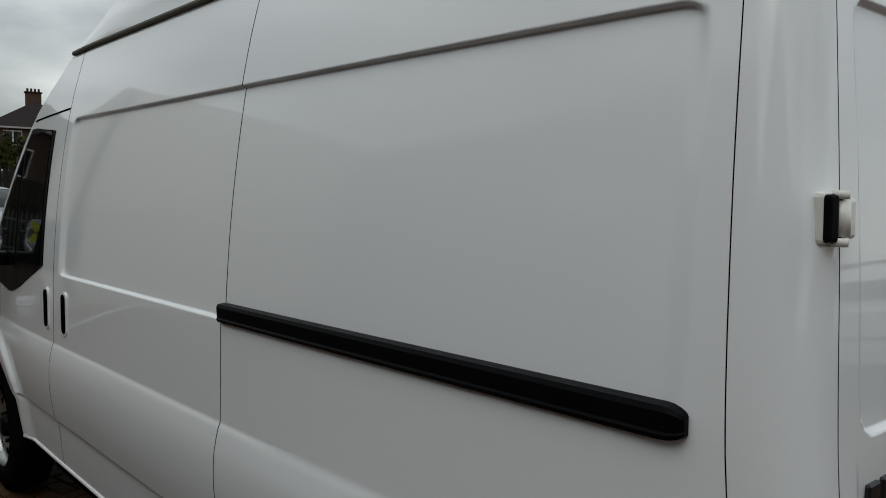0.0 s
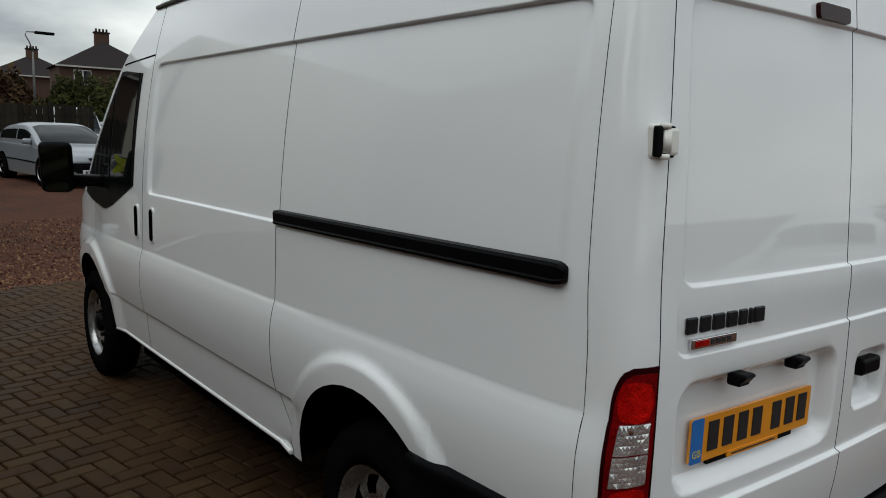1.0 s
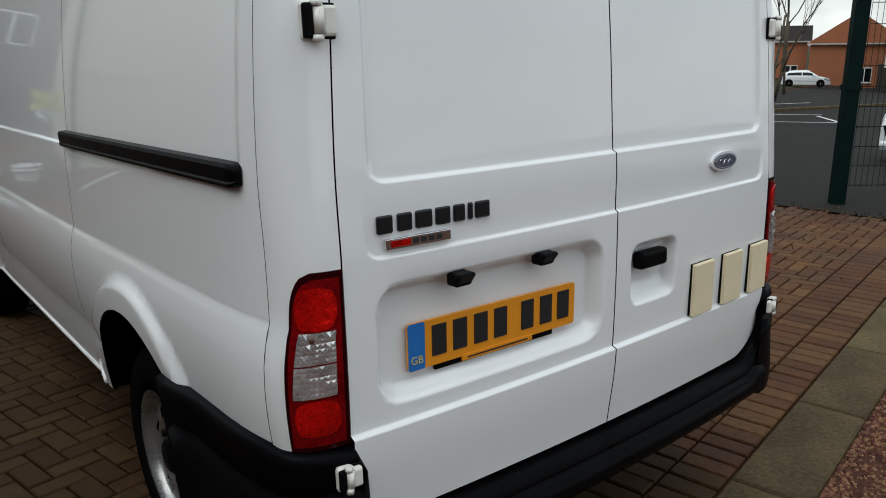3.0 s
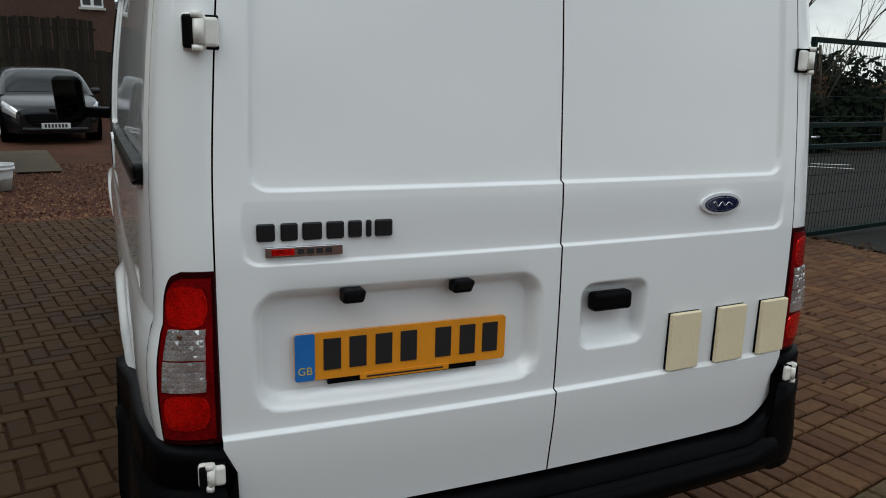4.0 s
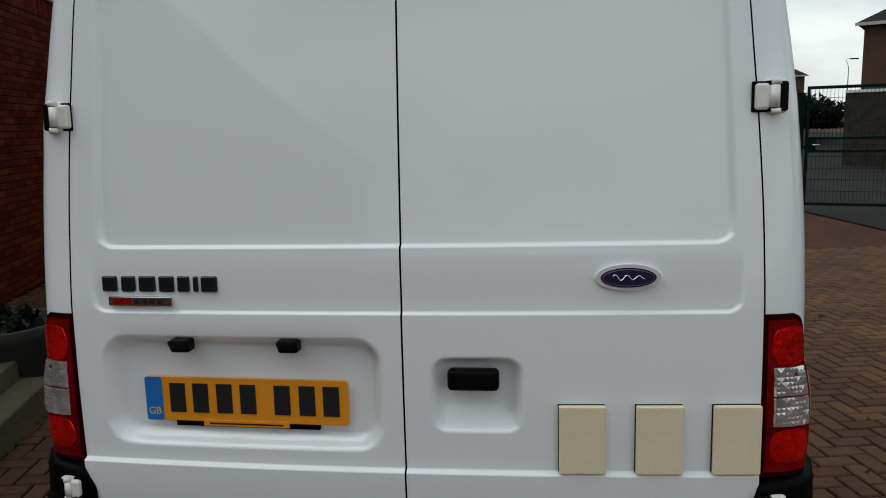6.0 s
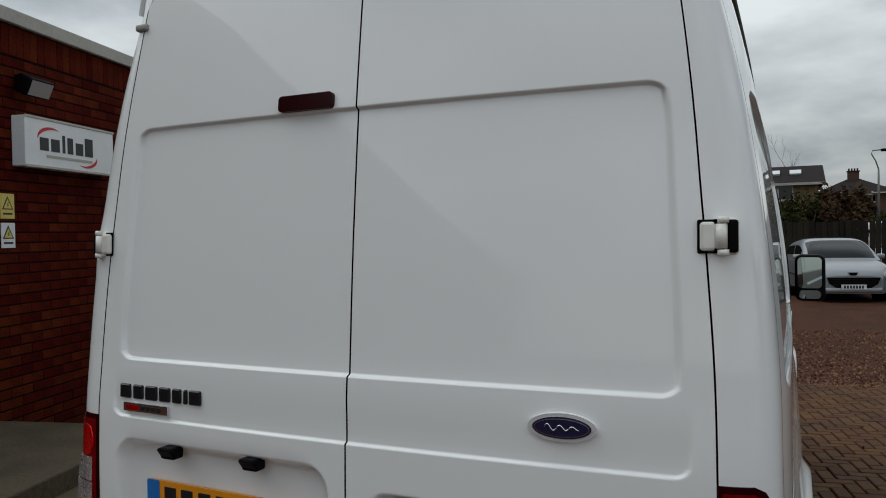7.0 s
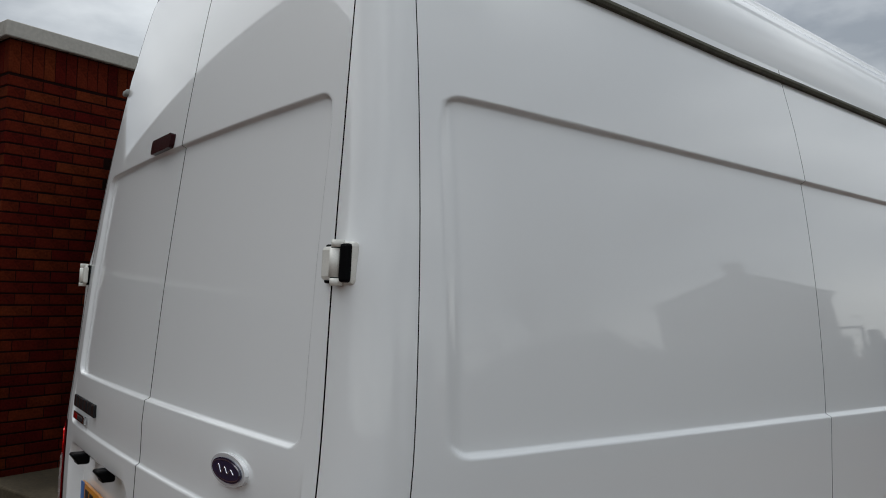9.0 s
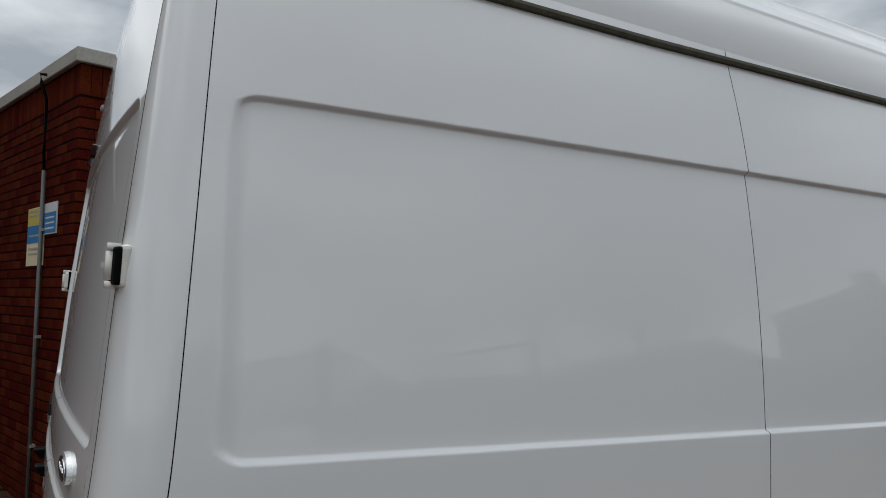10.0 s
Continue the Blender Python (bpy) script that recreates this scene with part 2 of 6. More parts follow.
def join(bm, other):
    """Adds another bmesh into bm."""
    base = [bm.verts.new(v.co) for v in other.verts]
    other.verts.index_update()
    for f in other.faces:
        try:
            g = bm.faces.new([base[v.index] for v in f.verts])
            g.smooth = f.smooth
        except ValueError:
            pass
    other.free()
    return bm


def bm_cyl(p0, p1, r0, r1=None, n=16, caps=True, bm=None):
    p0, p1 = Vector(p0), Vector(p1)
    r1 = r0 if r1 is None else r1
    q = (p1 - p0).to_track_quat("Z", "Y").to_matrix()
    bm = bmesh.new() if bm is None else bm
    a = [bm.verts.new(p0 + q @ Vector((r0 * math.cos(2 * math.pi * k / n), r0 * math.sin(2 * math.pi * k / n), 0))) for k in range(n)]
    b = [bm.verts.new(p1 + q @ Vector((r1 * math.cos(2 * math.pi * k / n), r1 * math.sin(2 * math.pi * k / n), 0))) for k in range(n)]
    for k in range(n):
        bm.faces.new((a[k], a[(k + 1) % n], b[(k + 1) % n], b[k])).smooth = True
    if caps:
        bm.faces.new(a[::-1])
        bm.faces.new(b)
    return bm


def bm_revolve(profile, n=40, axis="x", bm=None, skip=None):
    """Turns rows of (along, radius) round an axis; skip(i, k) leaves a cell open."""
    bm = bmesh.new() if bm is None else bm
    rings = []
    for a, r in profile:
        ring = []
        for k in range(n):
            c, s = math.cos(2 * math.pi * k / n), math.sin(2 * math.pi * k / n)
            co = (a, r * c, r * s) if axis == "x" else (r * c, r * s, a)
            ring.append(bm.verts.new(co))
        rings.append(ring)
    for i in range(len(rings) - 1):
        for k in range(n):
            if skip and skip(i, k):
                continue
            bm.faces.new((rings[i][k], rings[i][(k + 1) % n], rings[i + 1][(k + 1) % n], rings[i + 1][k])).smooth = True
    return bm


def bm_prism(outline, a0, a1, axis="y", bm=None):
    """An outline pushed along an axis. Outline points are the other two coordinates."""
    bm = bmesh.new() if bm is None else bm

    def at(p, a):
        return {"x": (a, p[0], p[1]), "y": (p[0], a, p[1]), "z": (p[0], p[1], a)}[axis]

    lo = [bm.verts.new(at(p, a0)) for p in outline]
    hi = [bm.verts.new(at(p, a1)) for p in outline]
    n = len(outline)
    for k in range(n):
        bm.faces.new((lo[k], lo[(k + 1) % n], hi[(k + 1) % n], hi[k]))
    bm.faces.new(lo[::-1])
    bm.faces.new(hi)
    bmesh.ops.recalc_face_normals(bm, faces=list(bm.faces))
    return bm


def rounded(x0, x1, z0, z1, r, n=5):
    """A rounded rectangle's outline."""
    out = []
    for cx, cz, a in ((x1 - r, z1 - r, 0), (x0 + r, z1 - r, 90), (x0 + r, z0 + r, 180), (x1 - r, z0 + r, 270)):
        for k in range(n + 1):
            t = radians(a + 90 * k / n)
            out.append((cx + r * math.cos(t), cz + r * math.sin(t)))
    return out


def bm_tube(points, r, n=8, bm=None):
    """A round tube along points."""
    bm = bmesh.new() if bm is None else bm
    pts = [Vector(p) for p in points]
    rings = []
    for i, p in enumerate(pts):
        d = (pts[min(i + 1, len(pts) - 1)] - pts[max(i - 1, 0)]).normalized()
        q = d.to_track_quat("Z", "Y").to_matrix()
        rr = r[i] if isinstance(r, (list, tuple)) else r
        rings.append([bm.verts.new(p + q @ Vector((rr * math.cos(2 * math.pi * k / n), rr * math.sin(2 * math.pi * k / n), 0))) for k in range(n)])
    for a, b in zip(rings, rings[1:]):
        for k in range(n):
            bm.faces.new((a[k], a[(k + 1) % n], b[(k + 1) % n], b[k])).smooth = True
    bm.faces.new(rings[0][::-1])
    bm.faces.new(rings[-1])
    return bm


def smooth(a, b, v):
    t = min(1.0, max(0.0, (v - a) / (b - a)))
    return t * t * (3 - 2 * t)


def curve_of(rows):
    """A smooth function through rows of (z, value)."""
    zs, vs = [r[0] for r in rows], [r[1] for r in rows]
    n = len(zs)
    sl = [(vs[i + 1] - vs[i]) / (zs[i + 1] - zs[i]) for i in range(n - 1)]
    tan = [sl[0]] + [0 if sl[i - 1] * sl[i] < 0 else (sl[i - 1] + sl[i]) / 2 for i in range(1, n - 1)] + [sl[-1]]

    def f(z):
        if z <= zs[0]:
            return vs[0] + tan[0] * (z - zs[0])
        if z >= zs[-1]:
            return vs[-1] + tan[-1] * (z - zs[-1])
        i = max(k for k in range(n - 1) if zs[k] <= z)
        h = zs[i + 1] - zs[i]
        t = (z - zs[i]) / h
        return (2 * t**3 - 3 * t**2 + 1) * vs[i] + (t**3 - 2 * t**2 + t) * h * tan[i] + (-2 * t**3 + 3 * t**2) * vs[i + 1] + (t**3 - t**2) * h * tan[i + 1]

    return f


def spaced(a, b, step, dense=(), fine=0.005, near=0.03):
    """Grid lines from a to b, with finer ones near some values."""
    n = max(1, round((b - a) / step))
    out = {round(a + (b - a) * k / n, 5) for k in range(n + 1)}
    for d in dense:
        k = int(near / fine)
        out |= {round(d + fine * j, 5) for j in range(-k, k + 1) if a < d + fine * j < b}
    out = sorted(out)
    keep = [out[0]]
    for v in out[1:]:
        if v - keep[-1] > fine * 0.5 or v == out[-1]:
            keep.append(v)
    return keep


def bm_sheet(us, vs, at, lip=0.016, inward=None, skip=None):
    """A curved panel at(u, v) over grid lines; lip: the depth of the edge turned in, towards inward(point)."""
    bm = bmesh.new()
    g = [[bm.verts.new(at(u, v)) for v in vs] for u in us]
    for i in range(len(us) - 1):
        for j in range(len(vs) - 1):
            if skip and skip((us[i] + us[i + 1]) / 2, (vs[j] + vs[j + 1]) / 2):
                continue
            bm.faces.new((g[i][j], g[i + 1][j], g[i + 1][j + 1], g[i][j + 1])).smooth = True
    bmesh.ops.remove_doubles(bm, verts=list(bm.verts), dist=1e-5)
    loose = [v for v in bm.verts if not v.link_faces]
    bmesh.ops.delete(bm, geom=loose, context="VERTS")
    bm.normal_update()
    if lip and inward:
        edges = [e for e in bm.edges if len(e.link_faces) == 1]
        made = {}
        for e in edges:
            for v in e.verts:
                if v not in made:
                    made[v] = bm.verts.new(v.co + Vector(inward(v.co)) * lip)
        for e in edges:
            a, b = e.verts
            e.smooth = False
            # second material blackens the turned-in edges, in place of seam shade
            bm.faces.new((a, b, made[b], made[a])).material_index = 1
    bmesh.ops.recalc_face_normals(bm, faces=list(bm.faces))
    return bm


def rrect(x, z, x0, x1, z0, z1, r):
    """Signed distance to a rounded rectangle, negative inside."""
    qx, qz = abs(x - (x0 + x1) / 2) - (x1 - x0) / 2 + r, abs(z - (z0 + z1) / 2) - (z1 - z0) / 2 + r
    return math.hypot(max(qx, 0), max(qz, 0)) + min(max(qx, qz), 0) - r


# ---- the van: x across, y ahead from its tail, z up from its tyres ----
PIVOT = Vector((0, 1.0, 0))
van = thing("panel_van", "white high-roof panel van with closed rear doors on block paving", "van", pose(0, 1.0, 0, -2.0, 0, 0))

half_width = curve_of([(0.30, 0.925), (0.40, 0.945), (0.50, 0.958), (0.60, 0.967), (0.70, 0.983), (0.78, 0.9900), (0.84, 0.9900), (0.88, 0.9872), (0.92, 0.9795), (0.945, 0.9733), (0.954, 0.9692), (0.959, 0.9680), (0.970, 0.9676), (1.0, 0.9668), (1.12, 0.9645), (1.25, 0.962), (1.5, 0.944), (1.7, 0.920), (1.9, 0.888), (2.05, 0.856), (2.20, 0.816), (2.25, 0.804)])
tail_y = curve_of([(0.30, 0.10), (0.47, 0.094), (0.70, 0.078), (0.90, 0.071), (1.07, 0.070), (1.23, 0.079), (1.5, 0.093), (1.7, 0.108), (1.88, 0.124), (2.05, 0.143), (2.2, 0.162), (2.35, 0.186), (2.5, 0.215), (2.58, 0.250)])
GUTTER = 2.234
ROOF = 0.44
HUB_R, HUB_F = (1.05, 0.345), (4.35, 0.345)
AXLES = ((1.04, 0.315), (4.35, 0.345))
SIDE_SEAM = 1.668  # of the left flank; the right one lies further back
DOOR_SEAM = 3.265
MID = -0.006  # the body's middle; the doors meet a little to the right of it


def narrow(y):
    """The flanks' plan: drawn in towards the tail and the nose."""
    return 0.995 - 0.013 * max(0, (1.6 - y) / 1.3) ** 1.5 - 0.05 * max(0, (y - 3.3) / 1.8) ** 2 - 0.10 * max(0, (y - 4.3) / 0.9) ** 3


def edge_z(y):
    """The upper edge of the side: gutter, roof nose, screen pillar, bonnet."""
    return nose_edge(y) if y > 3.40 else GUTTER


nose_edge = curve_of([(3.40, GUTTER), (3.62, 2.12), (3.86, 1.965), (4.25, 1.58), (4.62, 1.21), (4.85, 1.12), (5.08, 0.98), (5.2, 0.80)])


def press_side(y, z):
    """Depth of the sunk panel of the side."""
    z0, z1 = 1.232 + 0.008 * y, 1.857 + 0.021 * y
    d = rrect(y, z, 0.272, 3.19, z0, z1, 0.055)
    return 0.014 * smooth(0.002, -0.006, d) * smooth(0.262, 0.315, y) * smooth(3.20, 3.16, y)


def flare(y, z, hub, r):
    d = math.hypot(y - hub[0], z - hub[1])
    return 0.022 * smooth(r + 0.105, r + 0.062, d)


def side_x(y, z):
    x = half_width(min(z, 2.25)) * narrow(y) - press_side(y, z)
    x += flare(y, z, HUB_R, 0.45) * smooth(1.02, 0.90, z) + flare(y, z, HUB_F, 0.46) * smooth(1.02, 0.90, z)
    x -= 0.011 * smooth(0.622, 0.606, z) * smooth(1.40, 1.50, y)
    back = max(0.0, 0.40 - (y - tail_y(z) + 0.08)) / 0.22
    return x - 0.020 * back * back


def sill_z(y):
    """The lower edge of the side skin, with the wheel openings."""
    z = 0.402
    for hub, r in ((HUB_R, 0.45), (HUB_F, 0.46)):
        dy = abs(y - hub[0])
        if dy < r:
            z = max(z, hub[1] + math.sqrt(r * r - dy * dy))
    if y < HUB_R[0] - 0.28:
        z = max(z, 0.695)
    return z


def side_point(sign):
    return lambda y, z: Vector((MID + sign * side_x(y, z), y, z)) - PIVOT


def rear_y(x, z):
    """The tail's surface with its pressings."""
    y = tail_y(z) + 0.043 * x * x
    edge = 0.752 - 0.045 * max(0, z - 1.23)
    y += 0.012 * smooth(0.002, -0.005, rrect(x, z, -edge, edge, 1.232, 1.868, 0.05)) * smooth(edge + 0.003, edge - 0.016, abs(x))
    y += 0.008 * smooth(0.002, -0.004, rrect(x, z, -0.765, 0.765, 1.077, 1.60, 0.035)) * smooth(1.20, 1.095, z)
    y += 0.042 * smooth(0.003, -0.032, rrect(x, z, -0.752, -0.048, 0.742, 1.020, 0.07))
    y += 0.040 * smooth(0.004, -0.030, rrect(x, z, 0.066, 0.277, 0.797, 0.974, 0.04))
    y -= 0.014 * smooth(0.702, 0.696, z) * smooth(0.40, 0.66, z)
    return y


def door_edge_x(z):
    """Half the width of the two rear doors."""
    if z > GUTTER:
        return max(0.05, min(door_side(GUTTER), roof_half(z) - 0.080))
    return door_side(z)


door_side = curve_of([(0.3, 0.777), (0.40, 0.797), (0.50, 0.810), (0.60, 0.816), (0.70, 0.818), (1.25, 0.814), (1.5, 0.799), (1.65, 0.787), (1.8, 0.775), (1.95, 0.759), (2.13, 0.736), (2.25, 0.722)])
post_depth = curve_of([(0.3, 0.126), (0.9, 0.130), (1.2, 0.131), (1.5, 0.127), (1.82, 0.115), (2.05, 0.104), (2.25, 0.096), (2.5, 0.094)])


def roof_half(z):
    t = max(0.0, (z - GUTTER) / ROOF)
    return 0.786 * max(0.0, 1 - t * t) ** 0.25


def corner_point(sign, q, z, out=0.0):
    """The rounded rear corner from the door's edge (q 0) to the side's seam (q 1)."""
    xa = door_edge_x(z)
    xb = side_x(tail_y(z) + post_depth(z), z) if z <= GUTTER else max(0.12, roof_half(z))
    ya, yb = tail_y(z) + 0.043 * xa * xa, tail_y(z) + post_depth(z)
    a, d = Vector((xa, ya)), Vector((xb, yb))
    b = Vector((xa + 0.62 * (xb - xa), ya + 0.006))
    c = Vector((xb - 0.004, ya + 0.34 * (yb - ya)))
    p = (1 - q) ** 3 * a + 3 * (1 - q) ** 2 * q * b + 3 * (1 - q) * q * q * c + q**3 * d
    t = 3 * (1 - q) ** 2 * (b - a) + 6 * (1 - q) * q * (c - b) + 3 * q * q * (d - c)
    t.normalize()
    p = p + Vector((t.y, -t.x)) * out
    return Vector((MID + sign * p.x, p.y, z)) - PIVOT


def rear_door(sign):
    zs = spaced(0.0, 1.0, 0.02)
    gap = 0.0045

    def low(x):
        e, r = 0.815, 0.13
        dx = max(0, abs(x) - (e - r))
        return 0.470 + r - math.sqrt(max(0, r * r - dx * dx))

    def top(x):
        return 2.50 - 0.03 * (x / 0.7) ** 2

    # grid lines in height are the same for all columns up to 2.05, so that pressings stay crisp
    levels = spaced(0.62, 2.05, 0.04, (0.70, 0.738, 0.79, 0.965, 1.005, 1.077, 1.230, 1.868), 0.0025, 0.018)
    ups = [k / 14 for k in range(1, 15)]
    downs = [k / 8 for k in range(8)]
    rows = [("d", k) for k in downs] + [("l", z) for z in levels] + [("u", k) for k in ups]
    cols = spaced(0.0, 1.0, 0.035, (0.06, 0.09, 0.33, 0.90, 0.93, 0.96), 0.005, 0.025)

    def at(c, row):
        kind, k = row
        x0 = c * 0.815
        z = low(x0) + (0.62 - low(x0)) * k if kind == "d" else k if kind == "l" else 2.05 + (top(x0 * 0.9) - 2.05) * k
        w = door_edge_x(z)
        x = sign * (gap / 2 + c * (w - gap)) + MID * c
        return Vector((x, rear_y(x, z), z)) - PIVOT

    return bm_sheet(cols, rows, at, 0.018, lambda p: (0, 1, 0))


for sign, label in ((-1, "left rear door with a sunk plate bay"), (1, "right rear door with a sunk handle bay")):
    part("rear_door", rear_door(sign), (M_PAINT, M_SHADE_BLACK), van, label)

for sign in (-1, 1):
    qs, zs = [0.008 + 0.9915 * k / 14 for k in range(15)], spaced(0.69, 2.485, 0.045, (1.075,), 0.003, 0.009)
    bump = lambda z: 0.007 * math.exp(-(((z - 1.548) / 0.065) ** 2))
    part("corner_post", bm_sheet(qs, zs, lambda q, z: corner_point(sign, q, z, bump(z) * smooth(0.85, 0.3, q) * smooth(0.0, 0.12, q)), 0.018, lambda p: (-0.5 * sign, 0.7, 0)), (M_PAINT, M_SHADE_BLACK), van)



def side_panel(sign, y0, y1, y_dense=(), skip=None, top=None):
    ys = spaced(y0, y1, 0.06, y_dense, 0.008, 0.04)
    for hub, r in ((HUB_R, 0.45), (HUB_F, 0.46)):
        for k in range(-12, 13):
            v = hub[0] + r * math.sin(k / 12 * math.pi / 2)
            if y0 < v < y1:
                ys.append(round(v, 4))
    if y0 < 0.772 < y1:
        ys += [0.768, 0.772]
    ys = sorted(set(ys))
    fine = spaced(1.0, GUTTER, 0.05, (1.235, 1.25, 1.865, 1.885, 1.905, 1.92), 0.003, 0.015)
    rows = [("d", k) for k in spaced(0, 1, 0.05, (0.355, 0.926), 0.006, 0.048)[:-1]] + [("l", z) for z in fine]
    at0 = side_point(sign)

    def at(y, row):
        kind, k = row
        # the seams lean with the tail and sweep back beside the rear wheel
        lo, hi = sill_z(y), edge_z(y) if top is None else top(y)
        z = lo + (1.0 - lo) * k if kind == "d" else 1.0 + (k - 1.0) * (hi - 1.0) / (GUTTER - 1.0) if hi < GUTTER else k
        yy = y
        if y0 < 0.4:
            w = max(0, 1 - (y - y0) / 0.15)
            yy = y + w * (tail_y(z) + post_depth(z) + 0.0020 - y0)
        seam = SIDE_SEAM if sign < 0 else 1.585
        if abs(y0 - seam) < 0.02 or abs(y1 - seam) < 0.02:
            w = max(0, 1 - abs(y - seam) / 0.2)
            yy -= w * 0.13 * smooth(0.66, 0.42, z)
        return at0(yy, z)

    return bm_sheet(ys, rows, at, 0.018, lambda p: (-sign, 0, 0), skip)


WINDOW = [(3.43, 1.915), (3.84, 1.925), (4.56, 1.20), (4.50, 1.165), (4.05, 1.115), (3.95, 1.125), (3.43, 1.285)]


def inside(poly, y, z):
    hit = False
    for (a, b), (c, d) in zip(poly, poly[1:] + poly[:1]):
        if (b > z) != (d > z) and y < (c - a) * (z - b) / (d - b) + a:
            hit = not hit
    return hit


for sign in (-1, 1):
    seam = SIDE_SEAM if sign < 0 else 1.585
    part("quarter_panel", side_panel(sign, 0.20, seam - (0.0022 if sign < 0 else 0.0012), (0.28,)), (M_PAINT, M_SHADE_BLACK), van)
    part("sliding_door" if sign < 0 else "side_panel", side_panel(sign, seam + (0.0026 if sign < 0 else 0.0012), DOOR_SEAM - 0.003, (3.19,)), (M_PAINT, M_SHADE_BLACK), van)
    glass_in = [(y + (3.9 - y) * 0.05, z + (1.5 - z) * 0.05) for y, z in WINDOW]
    door = part("front_door", side_panel(sign, DOOR_SEAM + 0.003, 4.30, (), None), (M_PAINT, M_SHADE_BLACK), van)
    part("front_wing", side_panel(sign, 4.304, 5.19), (M_PAINT, M_SHADE_BLACK), van)
    # the side window: a dark surround with a pane set in it
    at0 = side_point(sign)

    def span(z, y_from, y_to, inset):
        """The window's extent at a height, cut to a stretch."""
        hits = []
        for (a, b), (c, d) in zip(WINDOW, WINDOW[1:] + WINDOW[:1]):
            if (b > z) != (d > z):
                hits.append((c - a) * (z - b) / (d - b) + a)
        lo, hi = max(min(hits) + inset, y_from), min(max(hits) - inset, y_to)
        return lo, max(hi, lo + 0.004)

    def pane(z0, z1, y_from, y_to, inset, out, lip):
        zs = [z0 + (z1 - z0) * k / 24 for k in range(25)]

        def at(u, z):
            lo, hi = span(z, y_from, y_to, inset)
            return at0(lo + (hi - lo) * u, z) + Vector((sign * out, 0, 0))

        return bm_sheet([k / 10 for k in range(11)], zs, at, lip, lambda p: (-sign, 0, 0))

    surround = part("window_surround", pane(1.118, 1.923, 3.40, 4.6, 0.0, 0.005, 0.012), M_BLACK, door, "black window surround")
    part("window_pane", pane(1.285, 1.895, 3.462, 3.885, 0.035, 0.008, 0.004), M_DGLASS, door, "dark glossy side window")
    part("quarterlight", pane(1.24, 1.80, 3.925, 4.5, 0.045, 0.008, 0.004), M_DGLASS, door, "dark glossy quarterlight")
    # a black tube laid on the skin stands for the shaded door gap
    seam_pts = [at0(y, 1.975 - 0.02 * (y - 3.27) - 0.28 * max(0, y - 3.72) ** 2) + Vector((sign * 0.0005, 0, 0)) for y in [3.27 + 0.055 * k for k in range(11)]]
    part("door_top_seam", bm_tube(seam_pts, 0.004, 6), M_SHADE_BLACK, door, "dark gap above the door")

# the folded lip along the foot of each side
for sign in (-1, 1):
    pts = [side_point(sign)(1.57 + 2.30 * k / 20, 0.404) for k in range(21)]
    part("sill_lip", bm_tube(pts, 0.009, 8), M_PAINT, van)

# roof: one ribbed shell from the tail to the nose, and the screen and bonnet below it
def roof_sheet(ys, at, lip=0.012):
    return bm_sheet(ys, spaced(-1.0, 1.0, 1 / 36, (-0.79, -0.60, -0.42, 0.42, 0.60, 0.79), 0.004, 0.012), at, lip, lambda p: (0, 0, -1))


def roof_point(y, s):
    ez = edge_z(y)
    half = half_width(2.25) * narrow(y) if y <= 3.4 else side_x(y, ez)
    high = max(ROOF * smooth(3.75, 2.85, y), 0.05)
    a = math.copysign(min(1, abs(s)), s)
    x = half * math.sin(a * math.pi / 2)
    bulge = (1 - min(1, abs(x) / half) ** 4) ** 0.5
    flat = smooth(0.4, 1.3, y) * smooth(3.4, 2.9, y)
    bulge += flat * (max(0.0, math.cos(a * math.pi / 2)) ** 0.85 - bulge)
    z = ez + high * bulge
    z = min(z, 2.52 + 0.14 * smooth(0.18, 0.9, y) - 0.03 * x * x)
    if y < 3.2:
        for c in (-0.62, -0.44, -0.22, 0.0, 0.22, 0.44, 0.62):
            z += 0.012 * smooth(0.045, 0.030, abs(x - c)) * smooth(0.3, 0.6, y)
        for c in (0.42, 0.60, 0.79):
            z += 0.010 * smooth(0.010, 0.001, abs(abs(a) - c)) * flat
    yy = y
    if y < 0.6:
        t = max(0, 1 - (y - 0.18) / 0.42)
        yy = y + t * (tail_y(min(z, 2.5)) + 0.02 + 0.043 * x * x - 0.18)
    return Vector((x + MID, yy, z)) - PIVOT


part("roof", roof_sheet(spaced(0.18, 3.90, 0.08), roof_point), M_PAINT, van, "ribbed high roof")
part("windscreen", roof_sheet(spaced(3.905, 4.60, 0.08), roof_point, 0), M_DGLASS, van, "dark windscreen")
part("bonnet", roof_sheet(spaced(4.605, 5.19, 0.06), roof_point), M_PAINT, van)

